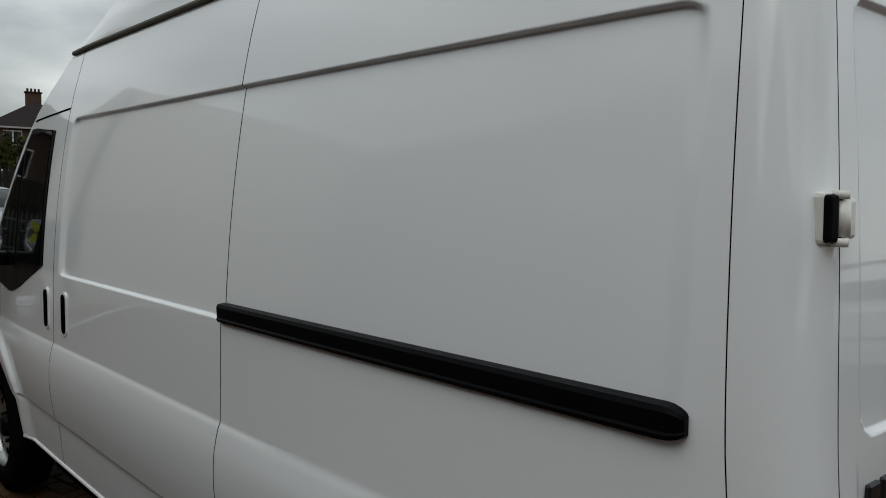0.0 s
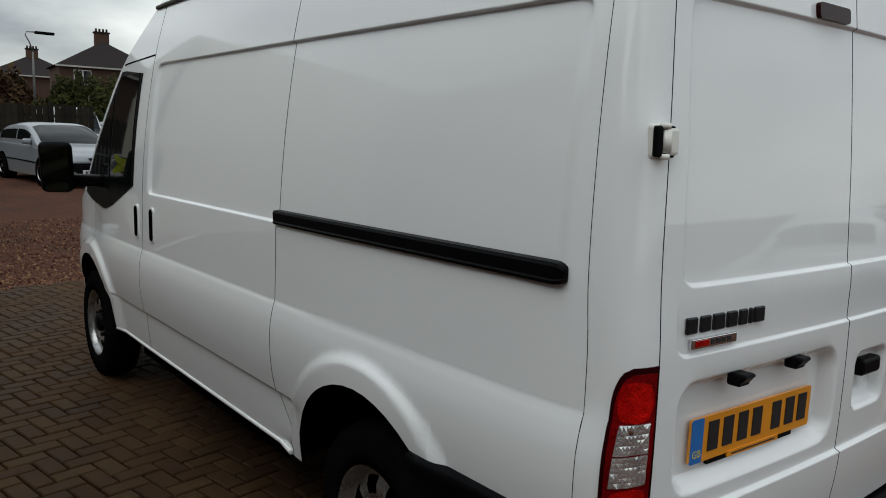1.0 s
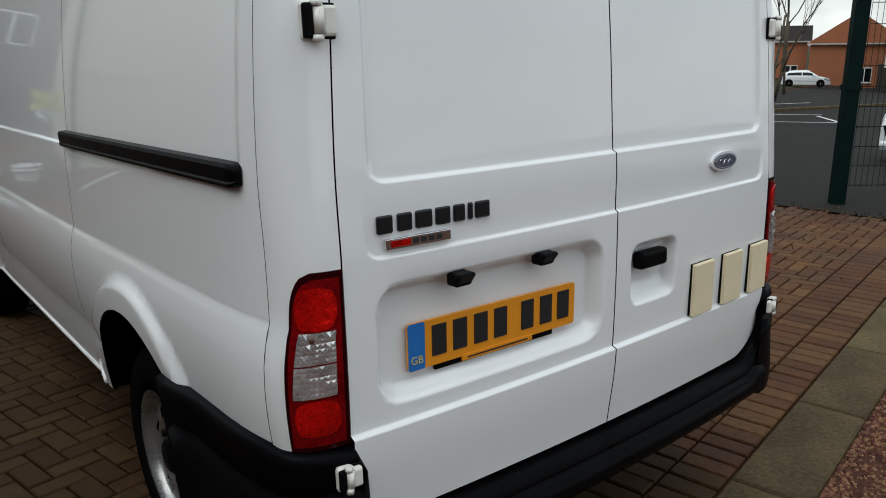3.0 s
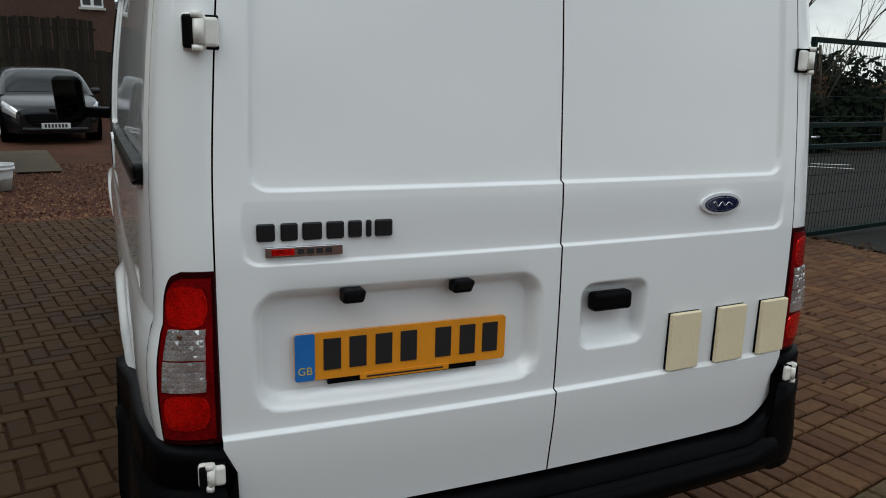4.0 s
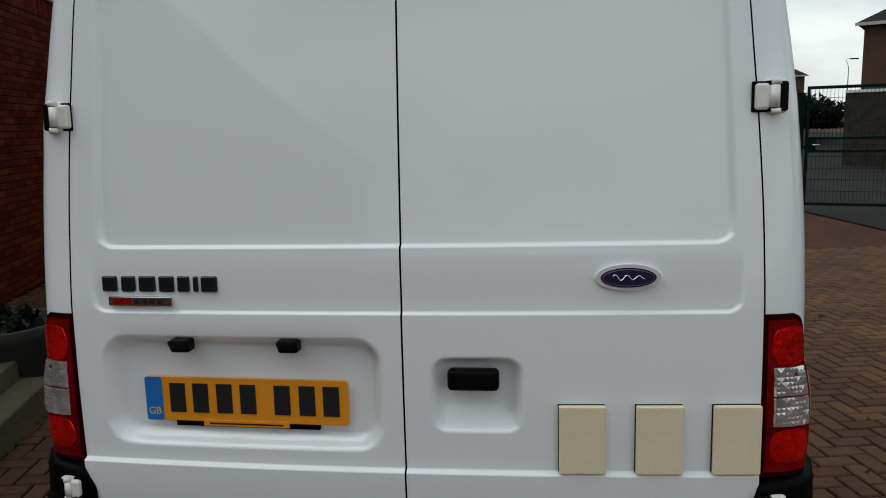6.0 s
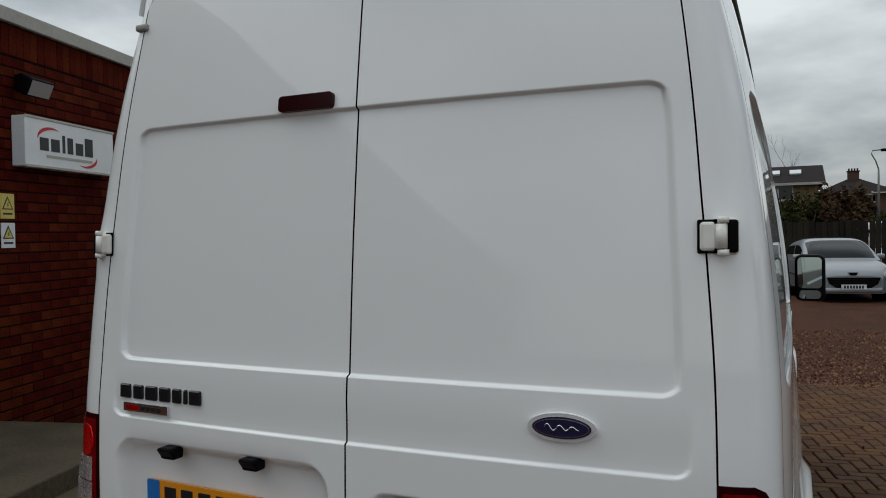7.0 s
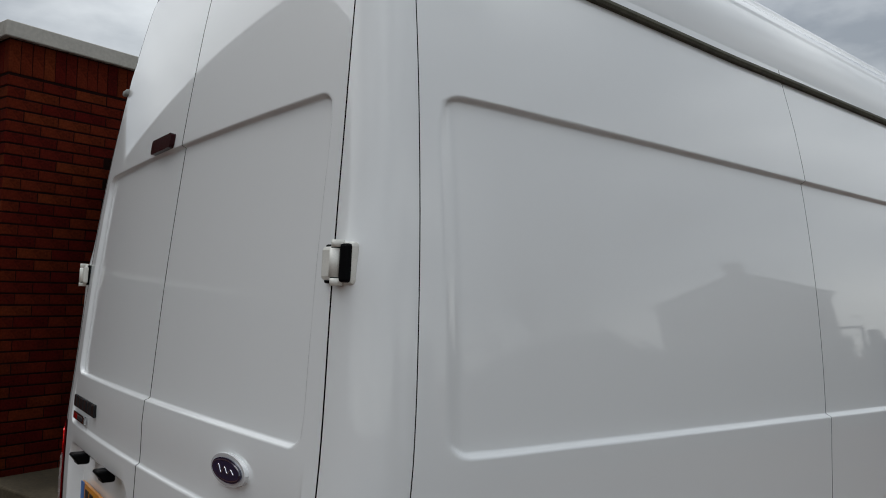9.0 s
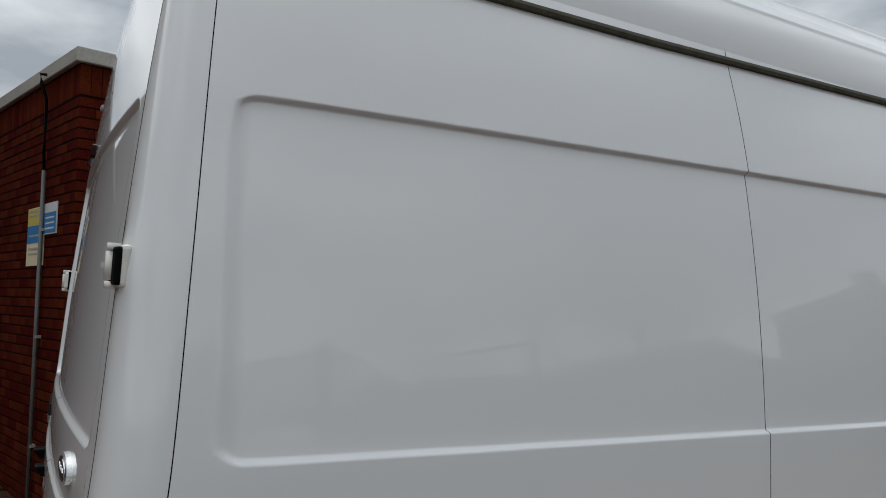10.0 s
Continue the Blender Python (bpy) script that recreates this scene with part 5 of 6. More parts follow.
palisade((-7.5, 19.3), (-3.0, 20.0))


def mesh_panel(name, a, b, h, label, z, cat="fence", frame_bars=False, step=0.06):
    a, b = Vector((*a, 0)), Vector((*b, 0))
    L = (b - a).length
    f = thing(name, label, cat, pose(a.x, a.y, z, 0, 0, math.degrees(math.atan2((b - a).y, (b - a).x))))
    wires = bmesh.new()
    for k in range(int(L / step) + 1):
        bm_cyl((k * step, 0, 0.08), (k * step, 0, h - 0.02), 0.0028, n=4, caps=False, bm=wires)
    for k in range(int((h - 0.1) / 0.20) + 1):
        for dy in (-0.004, 0.004):
            bm_cyl((0, dy, 0.1 + k * 0.20), (L, dy, 0.1 + k * 0.20), 0.0035, n=4, caps=False, bm=wires)
    tagged(part("wire_mesh", wires, M_GREEN, f, "green welded wire mesh"), kind="stuff")
    if frame_bars:
        for p in ((0, 0.05), (L - 0.05, L)):
            part("stile", bm_box(p[0], p[1], -0.025, 0.025, 0.05, h, 0.004, 1), M_GREEN, f)
        for zz in (0.05, 0.97, 1.19, h - 0.05):
            part("frame_rail", bm_box(0.05, L - 0.05, -0.025, 0.025, zz, zz + 0.05, 0.004, 1), M_GREEN, f)
        lock = part("lock_box", bm_box(0.05, 0.17, -0.03, 0.03, 1.02, 1.19, 0.006, 1), M_GREEN, f, "green lock box")
        part("latch", bm_cyl((0.10, -0.05, 1.1), (0.24, -0.05, 1.1), 0.012), M_CHROME, lock)
    return f


def post(x, y, h, w=0.07):
    z = ground_z(x, y)
    p = thing("fence_post", "dark green square steel fence post", "post", pose(x, y, z, 0, 0, 40), "green posts")
    part("shaft", bm_box(-w, w, -w, w, -0.05, h, 0.006, 1), M_GREEN, p)
    part("cap", bm_box(-w - 0.004, w + 0.004, -w - 0.004, w + 0.004, h, h + 0.012), M_GREEN, p)
    for z in (h * 0.55,):
        part("clamp", bm_box(-w - 0.01, w + 0.03, -w - 0.01, w + 0.01, z, z + 0.05), M_GREEN, p)


pillar = thing("gate_pillar", "grey concrete gate pillar with a dark box", "pillar", pose(9.1, 9.3, ground_z(9.1, 9.3), 0, 0, 30))
part("shaft", bm_box(-0.24, 0.24, -0.24, 0.24, -0.1, 1.45, 0.02, 2), M_RUBBLE, pillar)
part("cap", bm_box(-0.28, 0.28, -0.28, 0.28, 1.45, 1.55, 0.02, 2), M_RUBBLE, pillar)
part("meter_box", bm_box(-0.36, -0.241, -0.14, 0.12, 0.15, 0.55, 0.01, 1), M_BLACK, pillar, "dark box on its side")
post(6.42, 2.34, 2.1, 0.068)
post(5.2, 5.8, 2.03, 0.05)
post(5.0, 12.4, 2.1, 0.075)
mesh_panel("mesh_gate", (5.12, 12.35), (7.2, 11.6), 2.1, "green mesh gate leaf standing open", -0.1, "gate", True)
post(4.0, 16.1, 2.2, 0.07)
post(3.75, 16.6, 2.2, 0.07)
post(3.6, 19.4, 2.2, 0.06)
post(4.3, 21.6, 2.2, 0.06)
mesh_panel("mesh_fence", (6.52, 2.28), (9.2, 0.2), 2.0, "green welded mesh fence panel beside the road", 0.02)
mesh_panel("mesh_gate", (5.36, 4.08), (7.56, 4.38), 2.07, "green mesh gate leaf with a lock box", -0.12, "gate", True)
mesh_panel("mesh_fence", (3.75, 16.6), (3.6, 19.4), 2.0, "green welded mesh fence panel beside the road", 0.1)
mesh_panel("mesh_fence", (3.6, 19.4), (4.3, 21.6), 2.0, "green welded mesh fence panel beside the road", 0.15)


# ---- parked cars ----
def car(label, paint, m, L=4.2, W=1.75, H=1.5, group="parked cars", nose=0.95, lamps=True):
    c = thing("car", label, "car", m, group)
    hw = W / 2
    bonnet = curve_of([(0.0, 0.60), (0.04, 0.68), (0.15, 0.755), (0.5, 0.86), (nose, 0.955), (nose + 0.25, 0.97), (L - 0.5, 0.985), (L - 0.12, 0.93), (L, 0.74)])
    roofline = curve_of([(nose, 0.93), (nose + 0.3, 1.15), (nose + 0.6, H - 0.14), (nose + 0.85, H - 0.04), (nose + 1.25, H), (L - 1.1, H - 0.03), (L - 0.5, H - 0.14), (L - 0.22, H - 0.32), (L - 0.10, 0.95)])

    def plan(y):
        return hw * (1 - 0.30 * max(0, 1 - y / 0.7) ** 2.2 - 0.20 * max(0, 1 - (L - y) / 0.6) ** 2)

    def body_at(y, s):
        """s from -1 to 1 round the section: sill, flank, shoulder, top."""
        w, top = plan(y), bonnet(y)
        a = abs(s)
        sg = 1 if s > 0 else -1
        if a > 0.55:
            k = (1 - a) / 0.45
            arch = 0.20
            z = arch + (top - 0.13 - arch) * k
            return Vector((sg * w * (0.955 + 0.045 * math.sin(min(1, k * 1.2) * math.pi / 2) - 0.012 * smooth(0.62, 0.68, k)), y, z))
        k = a / 0.55
        g = math.pi / 2 * k
        return Vector((sg * w * 0.985 * math.sin(g) ** 0.55 if k else 0.0, y, top - 0.13 + 0.13 * math.cos(g) ** 0.6))

    def cab_at(y, s):
        g = abs(s) * math.pi / 2
        sg = 1 if s > 0 else -1
        top = roofline(y)
        up = max(0.0, math.cos(g)) ** 0.40
        w = plan(y) * (0.965 - 0.10 * up * (top - 0.93) / (H - 0.93))
        return Vector((sg * w * math.sin(g) ** 0.40 if g else 0.0, y, 0.90 + (top - 0.90) * up))

    def patch(fn, us, vs, out, lip=0.006):
        def at(u, v):
            e = 0.004
            p = fn(u, v)
            n = (fn(u + e, v) - fn(u - e, v)).cross(fn(u, v + e) - fn(u, v - e)).normalized()
            if n.dot(p - Vector((0, L / 2, 0.55))) < 0:
                n = -n
            return p + n * out
        return bm_sheet(us, vs, at, lip, lambda p: tuple((Vector((0, L / 2, 0.5)) - (p)).normalized()))

    def steps(a0, a1, n):
        return [a0 + (a1 - a0) * k / n for k in range(n + 1)]

    ys = [0, 0.015, 0.04, 0.08, 0.15, 0.25, 0.4, 0.55, 0.75, 1.0, 1.3, 1.8, 2.4, 3.0, L - 0.7, L - 0.4, L - 0.2, L - 0.08, L]
    bm = bm_sheet(ys, steps(-1, 1, 48), body_at, 0)
    for e in (0, L):
        vs = [v for v in bm.verts if abs(v.co.y - e) < 1e-4]
        bm.faces.new(sorted(vs, key=lambda v: math.atan2(v.co.z - 0.42, v.co.x)))
    bmesh.ops.recalc_face_normals(bm, faces=list(bm.faces))
    part("body", bm, paint, c)
    part("cabin", bm_sheet(steps(nose, L - 0.10, 30), steps(-1, 1, 40), cab_at, 0), paint, c)
    part("windscreen", patch(cab_at, steps(nose + 0.07, nose + 0.80, 12), steps(-0.50, 0.50, 16), 0.006), M_DGLASS, c, "dark windscreen")
    part("rear_window", patch(cab_at, steps(L - 0.62, L - 0.20, 8), steps(-0.48, 0.48, 12), 0.006), M_DGLASS, c)
    for sg in (-1, 1):
        for y0, y1, top in ((nose + 0.55, nose + 1.42, 0.76), (nose + 1.50, L - 0.55, 0.77)):
            part("side_window", patch(cab_at, steps(y0, y1, 8), [sg * v for v in steps(top, 0.985, 6)], 0.006), M_DGLASS, c, "dark side window")
        part("rub_strip", patch(body_at, steps(0.95, L - 0.95, 8), [sg * v for v in (0.765, 0.775, 0.785)], 0.012), M_BLACK, c, "black rubbing strip")
        if lamps:
            part("headlight", patch(body_at, steps(0.05, 0.52, 8), [sg * v for v in steps(0.40, 0.64, 6)], 0.008), M_HEADL, c, "clear swept headlight")
        mir = bm_box(-0.10, 0.10, -0.05, 0.06, -0.065, 0.065, 0.04, 3)
        part("mirror", mir, paint, c, "", True, pose(sg * (hw + 0.06), nose + 0.42, 1.00))
        for y in (0.80, L - 0.75):
            w = part("wheel", bm_revolve([(-0.09, 0.18), (-0.10, 0.25), (-0.08, 0.305), (0.08, 0.305), (0.10, 0.25), (0.09, 0.18)], 28), M_RUBBER, c, "", False, pose(sg * (hw - 0.075), y, 0.305, 0, 0, 0 if sg > 0 else 180))
            part("rim", bm_revolve([(0.095, 0.185), (0.07, 0.17), (0.080, 0.06), (0.085, 0.0)], 20, skip=lambda i, k: i == 1 and k % 4 == 1), M_STEEL, w)
            # black disc stands for the shaded hollow of the wheel arch
            part("arch", bm_cyl((sg * (hw - 0.25), y, 0.32), (sg * (hw + 0.006), y, 0.32), 0.355, n=32), M_SHADE_BLACK, c)
    grille = part("grille", bm_prism([(-0.56, 0.57), (0.56, 0.57), (0.50, 0.42), (0.36, 0.33), (-0.36, 0.33), (-0.50, 0.42)], -0.03, 0.2), M_BLACK, c, "wide black lower grille")
    for z in (0.40, 0.46, 0.52):
        part("grille_bar", bm_box(-0.44, 0.44, -0.034, -0.03, z, z + 0.012), M_CARBLACK, grille)
    part("lower_lip", bm_box(-0.60, 0.60, -0.05, 0.15, 0.22, 0.33, 0.04, 3), paint, c, "", True)
    part("badge", bm_prism([(-0.10, 0.685), (0.10, 0.685), (0.06, 0.62), (-0.06, 0.62)], -0.012, 0.05), M_BLACK, c, "small dark badge shield")
    pl = part("number_plate", bm_box(-0.26, 0.26, -0.065, -0.03, 0.30, 0.41), M_WHITE, c, "white front number plate")
    for k in range(7):
        part("plate_bar", bm_box(-0.21 + k * 0.062, -0.17 + k * 0.062, -0.068, -0.064, 0.32, 0.39), M_INK, pl)
    return c


def park(x, y, heading):
    """Nose at x, y; heading: degrees by which the tail is turned from straight ahead."""
    return pose(x, y, ground_z(x, y + 1), 0, 0, heading)


car("silver hatchback parked on the gravel", M_SILVER, park(2.33, 18.3, 9), 4.22, 1.77, 1.45, nose=1.05)
car("black saloon parked before the timber fence", M_CARBLACK, park(-1.86, 15.8, 9), 4.7, 1.85, 1.47)
car("dark saloon parked before the timber fence", M_CARBLACK, park(-4.55, 16.4, 9), 4.5, 1.8, 1.45)
car("white hatchback standing on the road behind", M_CARWHITE, park(8.4, -6.6, -8), 4.2, 1.78, 1.5)
car("dark blue small hatchback beside the road", M_CARBLUE, park(5.05, 19.6, 4), 3.8, 1.68, 1.5)
car("white hatchback passing beyond the mesh fence", M_CARWHITE, park(10.9, 3.25, -108), 4.2, 1.78, 1.45)
car("white hatchback parked far beyond the road", M_CARWHITE, pose(71.1, 32.3, -2.25, 0, 0, 27), 4.2, 1.75, 1.5)
car("white estate car parked behind the fence", M_CARWHITE, park(4.6, 27.5, 10), 4.2, 1.75, 1.9)
car("pale grey car parked behind the fence", M_SILVER, park(6.6, 27.0, 10), 4.2, 1.75, 1.5)


# ---- houses ----
def house(label, x, y, z, yaw, w, d, eave, ridge, wall, hip=True, chimneys=((0.0, 0.0),), windows=(), skylights=0, group="houses"):
    h = thing("house", label, "house", pose(x, y, z, 0, 0, yaw), group)
    part("wall", bm_box(-w / 2, w / 2, 0, d, -1.5, eave), wall, h)
    o = 0.35
    a = [(-w / 2 - o, -o, eave), (w / 2 + o, -o, eave), (w / 2 + o, d + o, eave), (-w / 2 - o, d + o, eave)]
    inset = min(w, d) / 2 if hip else 0
    bm = bmesh.new()
    v = [bm.verts.new(p) for p in a]
    if w >= d:
        r0, r1 = (-w / 2 + inset * 0.9 - (0 if hip else o), d / 2, ridge), (w / 2 - inset * 0.9 + (0 if hip else o), d / 2, ridge)
        r = [bm.verts.new(r0), bm.verts.new(r1)]
        for f in ((v[0], v[1], r[1], r[0]), (v[2], v[3], r[0], r[1]), (v[1], v[2], r[1]), (v[3], v[0], r[0])):
            bm.faces.new(f)
    else:
        r = [bm.verts.new((0, inset * 0.9 - (0 if hip else o), ridge)), bm.verts.new((0, d - inset * 0.9 + (0 if hip else o), ridge))]
        for f in ((v[0], v[1], r[0]), (v[1], v[2], r[1], r[0]), (v[2], v[3], r[1]), (v[3], v[0], r[0], r[1])):
            bm.faces.new(f)
    bm.faces.new(v[::-1])
    bmesh.ops.recalc_face_normals(bm, faces=list(bm.faces))
    roof = part("roof", bm, M_ROOF, h, "dark slate roof")
    if not hip:
        half = (w if w < d else d) / 2 + o
        tri = [(-half, eave), (half, eave), (0, ridge - 0.05)]
        for lo, hi in ((-o - 0.02, 0.1), ((d if w < d else w) - 0.1, (d if w < d else w) + o + 0.02)):
            if w < d:
                part("gable", bm_prism(tri, lo, hi, "y"), wall, h)
            else:
                part("gable", bm_prism([(a0 + d / 2, b0) for a0, b0 in tri], lo - w / 2, hi - w / 2, "x"), wall, h)
    part("gutter", bm_box(-w / 2 - o, w / 2 + o, -o - 0.06, -o + 0.04, eave - 0.12, eave + 0.02), M_FASCIA, h)
    for cx, cy in chimneys:
        c = part("chimney", bm_box(cx - 0.6, cx + 0.6, cy - 0.4, cy + 0.4, eave + 0.8, ridge + 0.75), wall, h, "stack with pots")
        part("chimney_cap", bm_box(cx - 0.68, cx + 0.68, cy - 0.48, cy + 0.48, ridge + 0.75, ridge + 0.88), M_ROOF, c)
        for k in range(4):
            part("chimney_pot", bm_cyl((cx - 0.45 + k * 0.30, cy, ridge + 0.88), (cx - 0.45 + k * 0.30, cy, ridge + 1.18), 0.10, 0.09, n=10), M_POT, c)
    for wx, wz, ww, wh in windows:
        win = part("window", bm_box(wx - ww / 2, wx + ww / 2, -0.03, 0.1, wz, wz + wh), M_WHITE, h, "white-framed window")
        for k in (0, 1):
            part("pane", bm_box(wx - ww / 2 + 0.07 + k * ww / 2, wx - 0.05 + k * ww / 2, -0.045, -0.03, wz + 0.08, wz + wh - 0.08), M_DGLASS, win)
        part("sill", bm_box(wx - ww / 2 - 0.08, wx + ww / 2 + 0.08, -0.12, 0.0, wz - 0.09, wz), M_FASCIA, win)
    for k in range(skylights):
        sx = -w / 2 + w * (0.71 + 0.145 * k)
        sl = math.degrees(math.atan2(ridge - eave, d / 2))
        part("skylight", bm_box(-0.30, 0.30, -0.40, 0.40, -0.02, 0.09), M_HEADL, roof, "pale skylight", False, pose(sx, d * 0.24, eave + (ridge - eave) * 0.52 + 0.05, sl, 0, 0))
    return h


WIN2 = ((-2.2, 1.0, 1.5, 1.3), (2.2, 1.0, 1.5, 1.3), (-2.2, 3.6, 1.4, 1.2), (2.2, 3.6, 1.4, 1.2))
house("two-storey harled house with a hipped slate roof", 16.3, 71.0, 0.35, -6, 8.0, 9, 5.1, 7.65, M_HOUSE, True, ((0, 4.5),), WIN2)
house("two-storey harled house with a hipped slate roof", 14.3, 93, 0.6, -6, 9, 9, 4.6, 6.9, M_HOUSE, True, ((0, 4.5),), WIN2)
house("two-storey harled house with a hipped slate roof", 27.5, 90, 0.6, -12, 8, 9, 5.2, 7.8, M_HOUSE, True, ((-1.5, 4.5),), WIN2)
house("two-storey harled house with a hipped slate roof", 8.2, 96, 0.6, 0, 9, 9, 4.5, 6.6, M_HOUSE, True, ((0, 4.5),), WIN2)
house("two-storey brown harled house with white windows", -4.9, 31.2, 0.95, 3, 9.3, 8, 4.5, 6.7, M_HOUSE, True, ((1.0, 4.0),), ((-3.3, 2.0, 1.2, 1.4), (-0.4, 2.0, 1.6, 1.4), (3.85, 3.75, 0.78, 0.66), (3.85, 2.45, 0.78, 0.66)))
house("low tan house with skylights in a dark roof", -1.3, 45, 0.75, 0, 7.7, 7, 3.25, 4.45, M_TAN, False, (), ((1.8, 2.3, 1.6, 0.9),), 2)
house("brown harled house across the road", 19.9, 34.5, -0.6, -28, 9, 8, 6.2, 8.6, M_HOUSE, True, ((0, 4),), ((2.0, 3.4, 1.0, 1.5), (-1.6, 3.4, 1.0, 1.5), (-1.6, 0.7, 1.4, 1.2)))
house("orange brick gabled house down the side road", 80.9, 34.6, -2.67, -66, 8.4, 15, 4.3, 7.4, M_HBRICK, False, (), ((-0.2, 2.9, 0.8, 1.1), (1.0, 0.4, 1.4, 1.5)))
house("orange brick terrace with white windows down the side road", 77.3, 46.7, -2.5, -63, 16, 9, 4.4, 6.1, M_HBRICK, False, (), ((-6, 0.6, 1.6, 1.2), (-6, 2.9, 1.6, 1.1), (-1.5, 0.6, 1.8, 1.3), (-1.5, 2.9, 1.8, 1.1), (3.5, 2.9, 1.6, 1.2), (3.5, 0.3, 1.0, 1.9), (6.5, 0.7, 1.4, 1.2)))
shed = thing("clad_hall", "white ribbed metal-clad hall on a dark base", "building", pose(65.1, 25.4, -1.8, 0, 0, -66))
part("base", bm_box(0, 18, 0, 12, -1.0, 1.5), M_RUBBLE, shed)
bm = bmesh.new()
for k in range(60):
    bm_box(k * 0.3 + 0.02, k * 0.3 + 0.28, -0.12 if k % 2 else -0.06, 0, 1.5, 8.4, bm=bm)
part("cladding", bm, M_CLAD, shed, "white ribbed cladding")
part("roof", bm_box(-0.2, 18.2, -0.2, 12, 8.4, 8.7), M_ROOF, shed)
# houses behind the camera's side of the street, mirrored in the paintwork
house("two-storey harled house with a gabled slate roof", -12.0, -6.0, 0, 146, 22.0, 24, 2.7, 10.5, M_HOUSE, False, (), ())
house("two-storey harled house with a hipped slate roof", 36, -1, -1.2, -95, 9, 9, 5.4, 8.4, M_HOUSE, True, ((0, 4.5),), WIN2)
wallside = thing("garden_wall", "low dark garden wall with a pale coping", "wall", pose(14.5, 26.5, -0.4, 0, 0, -28))
part("masonry", bm_box(-3, 9, 0, 0.25, -0.5, 2.65), M_RUBBLE, wallside)
part("coping", bm_box(-3, 9, -0.05, 0.30, 2.65, 2.75), M_CLAD, wallside)


# ---- street lamps, trees, hedges ----
def street_lamp(x, y, z, h, yaw=0):
    s = thing("street_lamp", "grey street lamp with a curved bracket", "street lamp", pose(x, y, z, 0, 0, yaw), "street lamps")
    part("column", bm_tube([(0, 0, -0.4), (0, 0, h * 0.55), (0, 0, h - 0.9)], [0.07, 0.055, 0.04]), M_PALE, s)
    part("bracket", bm_tube([(0, 0, h - 0.9), (-0.12, 0, h - 0.5), (-0.30, 0, h - 0.15), (-0.25, 0, h), (0.1, 0, h + 0.02)], 0.03), M_PALE, s)
    part("lantern", bm_box(0.1, 0.95, -0.12, 0.12, h - 0.06, h + 0.07, 0.03, 2), M_BLACK, s)


street_lamp(5.0, 40.5, 0.25, 4.95)
street_lamp(34.0, 84, 0.6, 6.5)


def bare_tree(x, y, z, h, seed, r=0.16, leafy=False):
    t = thing("bare_tree", "leafless winter tree with fine twigs", "tree", pose(x, y, z), "bare trees")
    rnd = random.Random(seed)
    trunk, twigs = bmesh.new(), bmesh.new()

    def grow(p, d, length, rad, depth):
        pts, q = [p], p
        for k in range(3):
            d = (d + Vector((rnd.uniform(-1, 1), rnd.uniform(-1, 1), rnd.uniform(-0.2, 0.6))) * 0.14).normalized()
            q = q + d * length / 3
            pts.append(q)
        bm_tube(pts, [rad, rad * 0.9, rad * 0.78, rad * 0.65], 6 if depth < 2 else 3, trunk if depth < 2 else twigs)
        if depth >= 5:
            return
        for k in range(rnd.choice((2, 3, 3))):
            nd = (d + Vector((rnd.uniform(-1, 1), rnd.uniform(-1, 1), rnd.uniform(-0.15, 0.8))) * 0.75).normalized()
            grow(pts[rnd.choice((1, 2, 3, 3))], nd, length * rnd.uniform(0.55, 0.8), rad * 0.52, depth + 1)

    grow(Vector((0, 0, 0)), Vector((0, 0, 1)), h * 0.38, r, 0)
    twigs_at = [v.co.copy() for v in twigs.verts] if leafy else []
    part("trunk", trunk, M_BARK, t)
    tagged(part("twig_mass", twigs, M_BARK, t), kind="stuff")
    if leafy:
        tips = twigs_at[::3]
        tagged(part("dry_foliage", leaves(1500, 0.09, lambda r: r.choice(tips) + Vector((r.uniform(-0.2, 0.2), r.uniform(-0.2, 0.2), r.uniform(-0.2, 0.2))), seed), M_TWIG, t, "sparse dry russet leaves"), kind="stuff")
    return t


for k, (x, y, z, h) in enumerate(((15.6, 15.0, -0.51, 9), (15.98, 15.05, -0.52, 10), (16.3, 14.8, -0.53, 9), (18.3, 17.3, -0.5, 10), (31, 16.2, -0.9, 10), (17.4, 18.4, -0.4, 9), (20.8, 17.8, -0.5, 10), (22.5, 18.0, -0.6, 9), (24.5, 17.0, -0.7, 10), (36, 19, -1.1, 11), (44, 22.5, -1.4, 11), (1.2, 52, 0.7, 7), (-18.8, 13.9, 0, 9))):
    bare_tree(x, y, z, h, 11 + k, 0.035 + 0.0045 * h)


def hedge(x, y, z, rx, ry, h, seed, material=M_LEAF, label="dense dark evergreen hedge", n=5200, size=0.16):
    t = thing("hedge", label, "hedge", pose(x, y, z), "hedges")
    stem = bmesh.new()
    rnd = random.Random(seed)
    for k in range(7):
        a = rnd.uniform(0, 6.28)
        bm_tube([(rx * 0.3 * math.cos(a), ry * 0.3 * math.sin(a), 0), (rx * 0.55 * math.cos(a), ry * 0.5 * math.sin(a), h * 0.4), (rx * 0.6 * math.cos(a), ry * 0.6 * math.sin(a), h * 0.75)], [0.08, 0.06, 0.03], 5, stem)
    part("stems", stem, M_BARK, t)
    tagged(part("leaves", leaves(n, size, dome(rx, ry, h, 0, 0.45, seed), seed), material, t), kind="stuff")


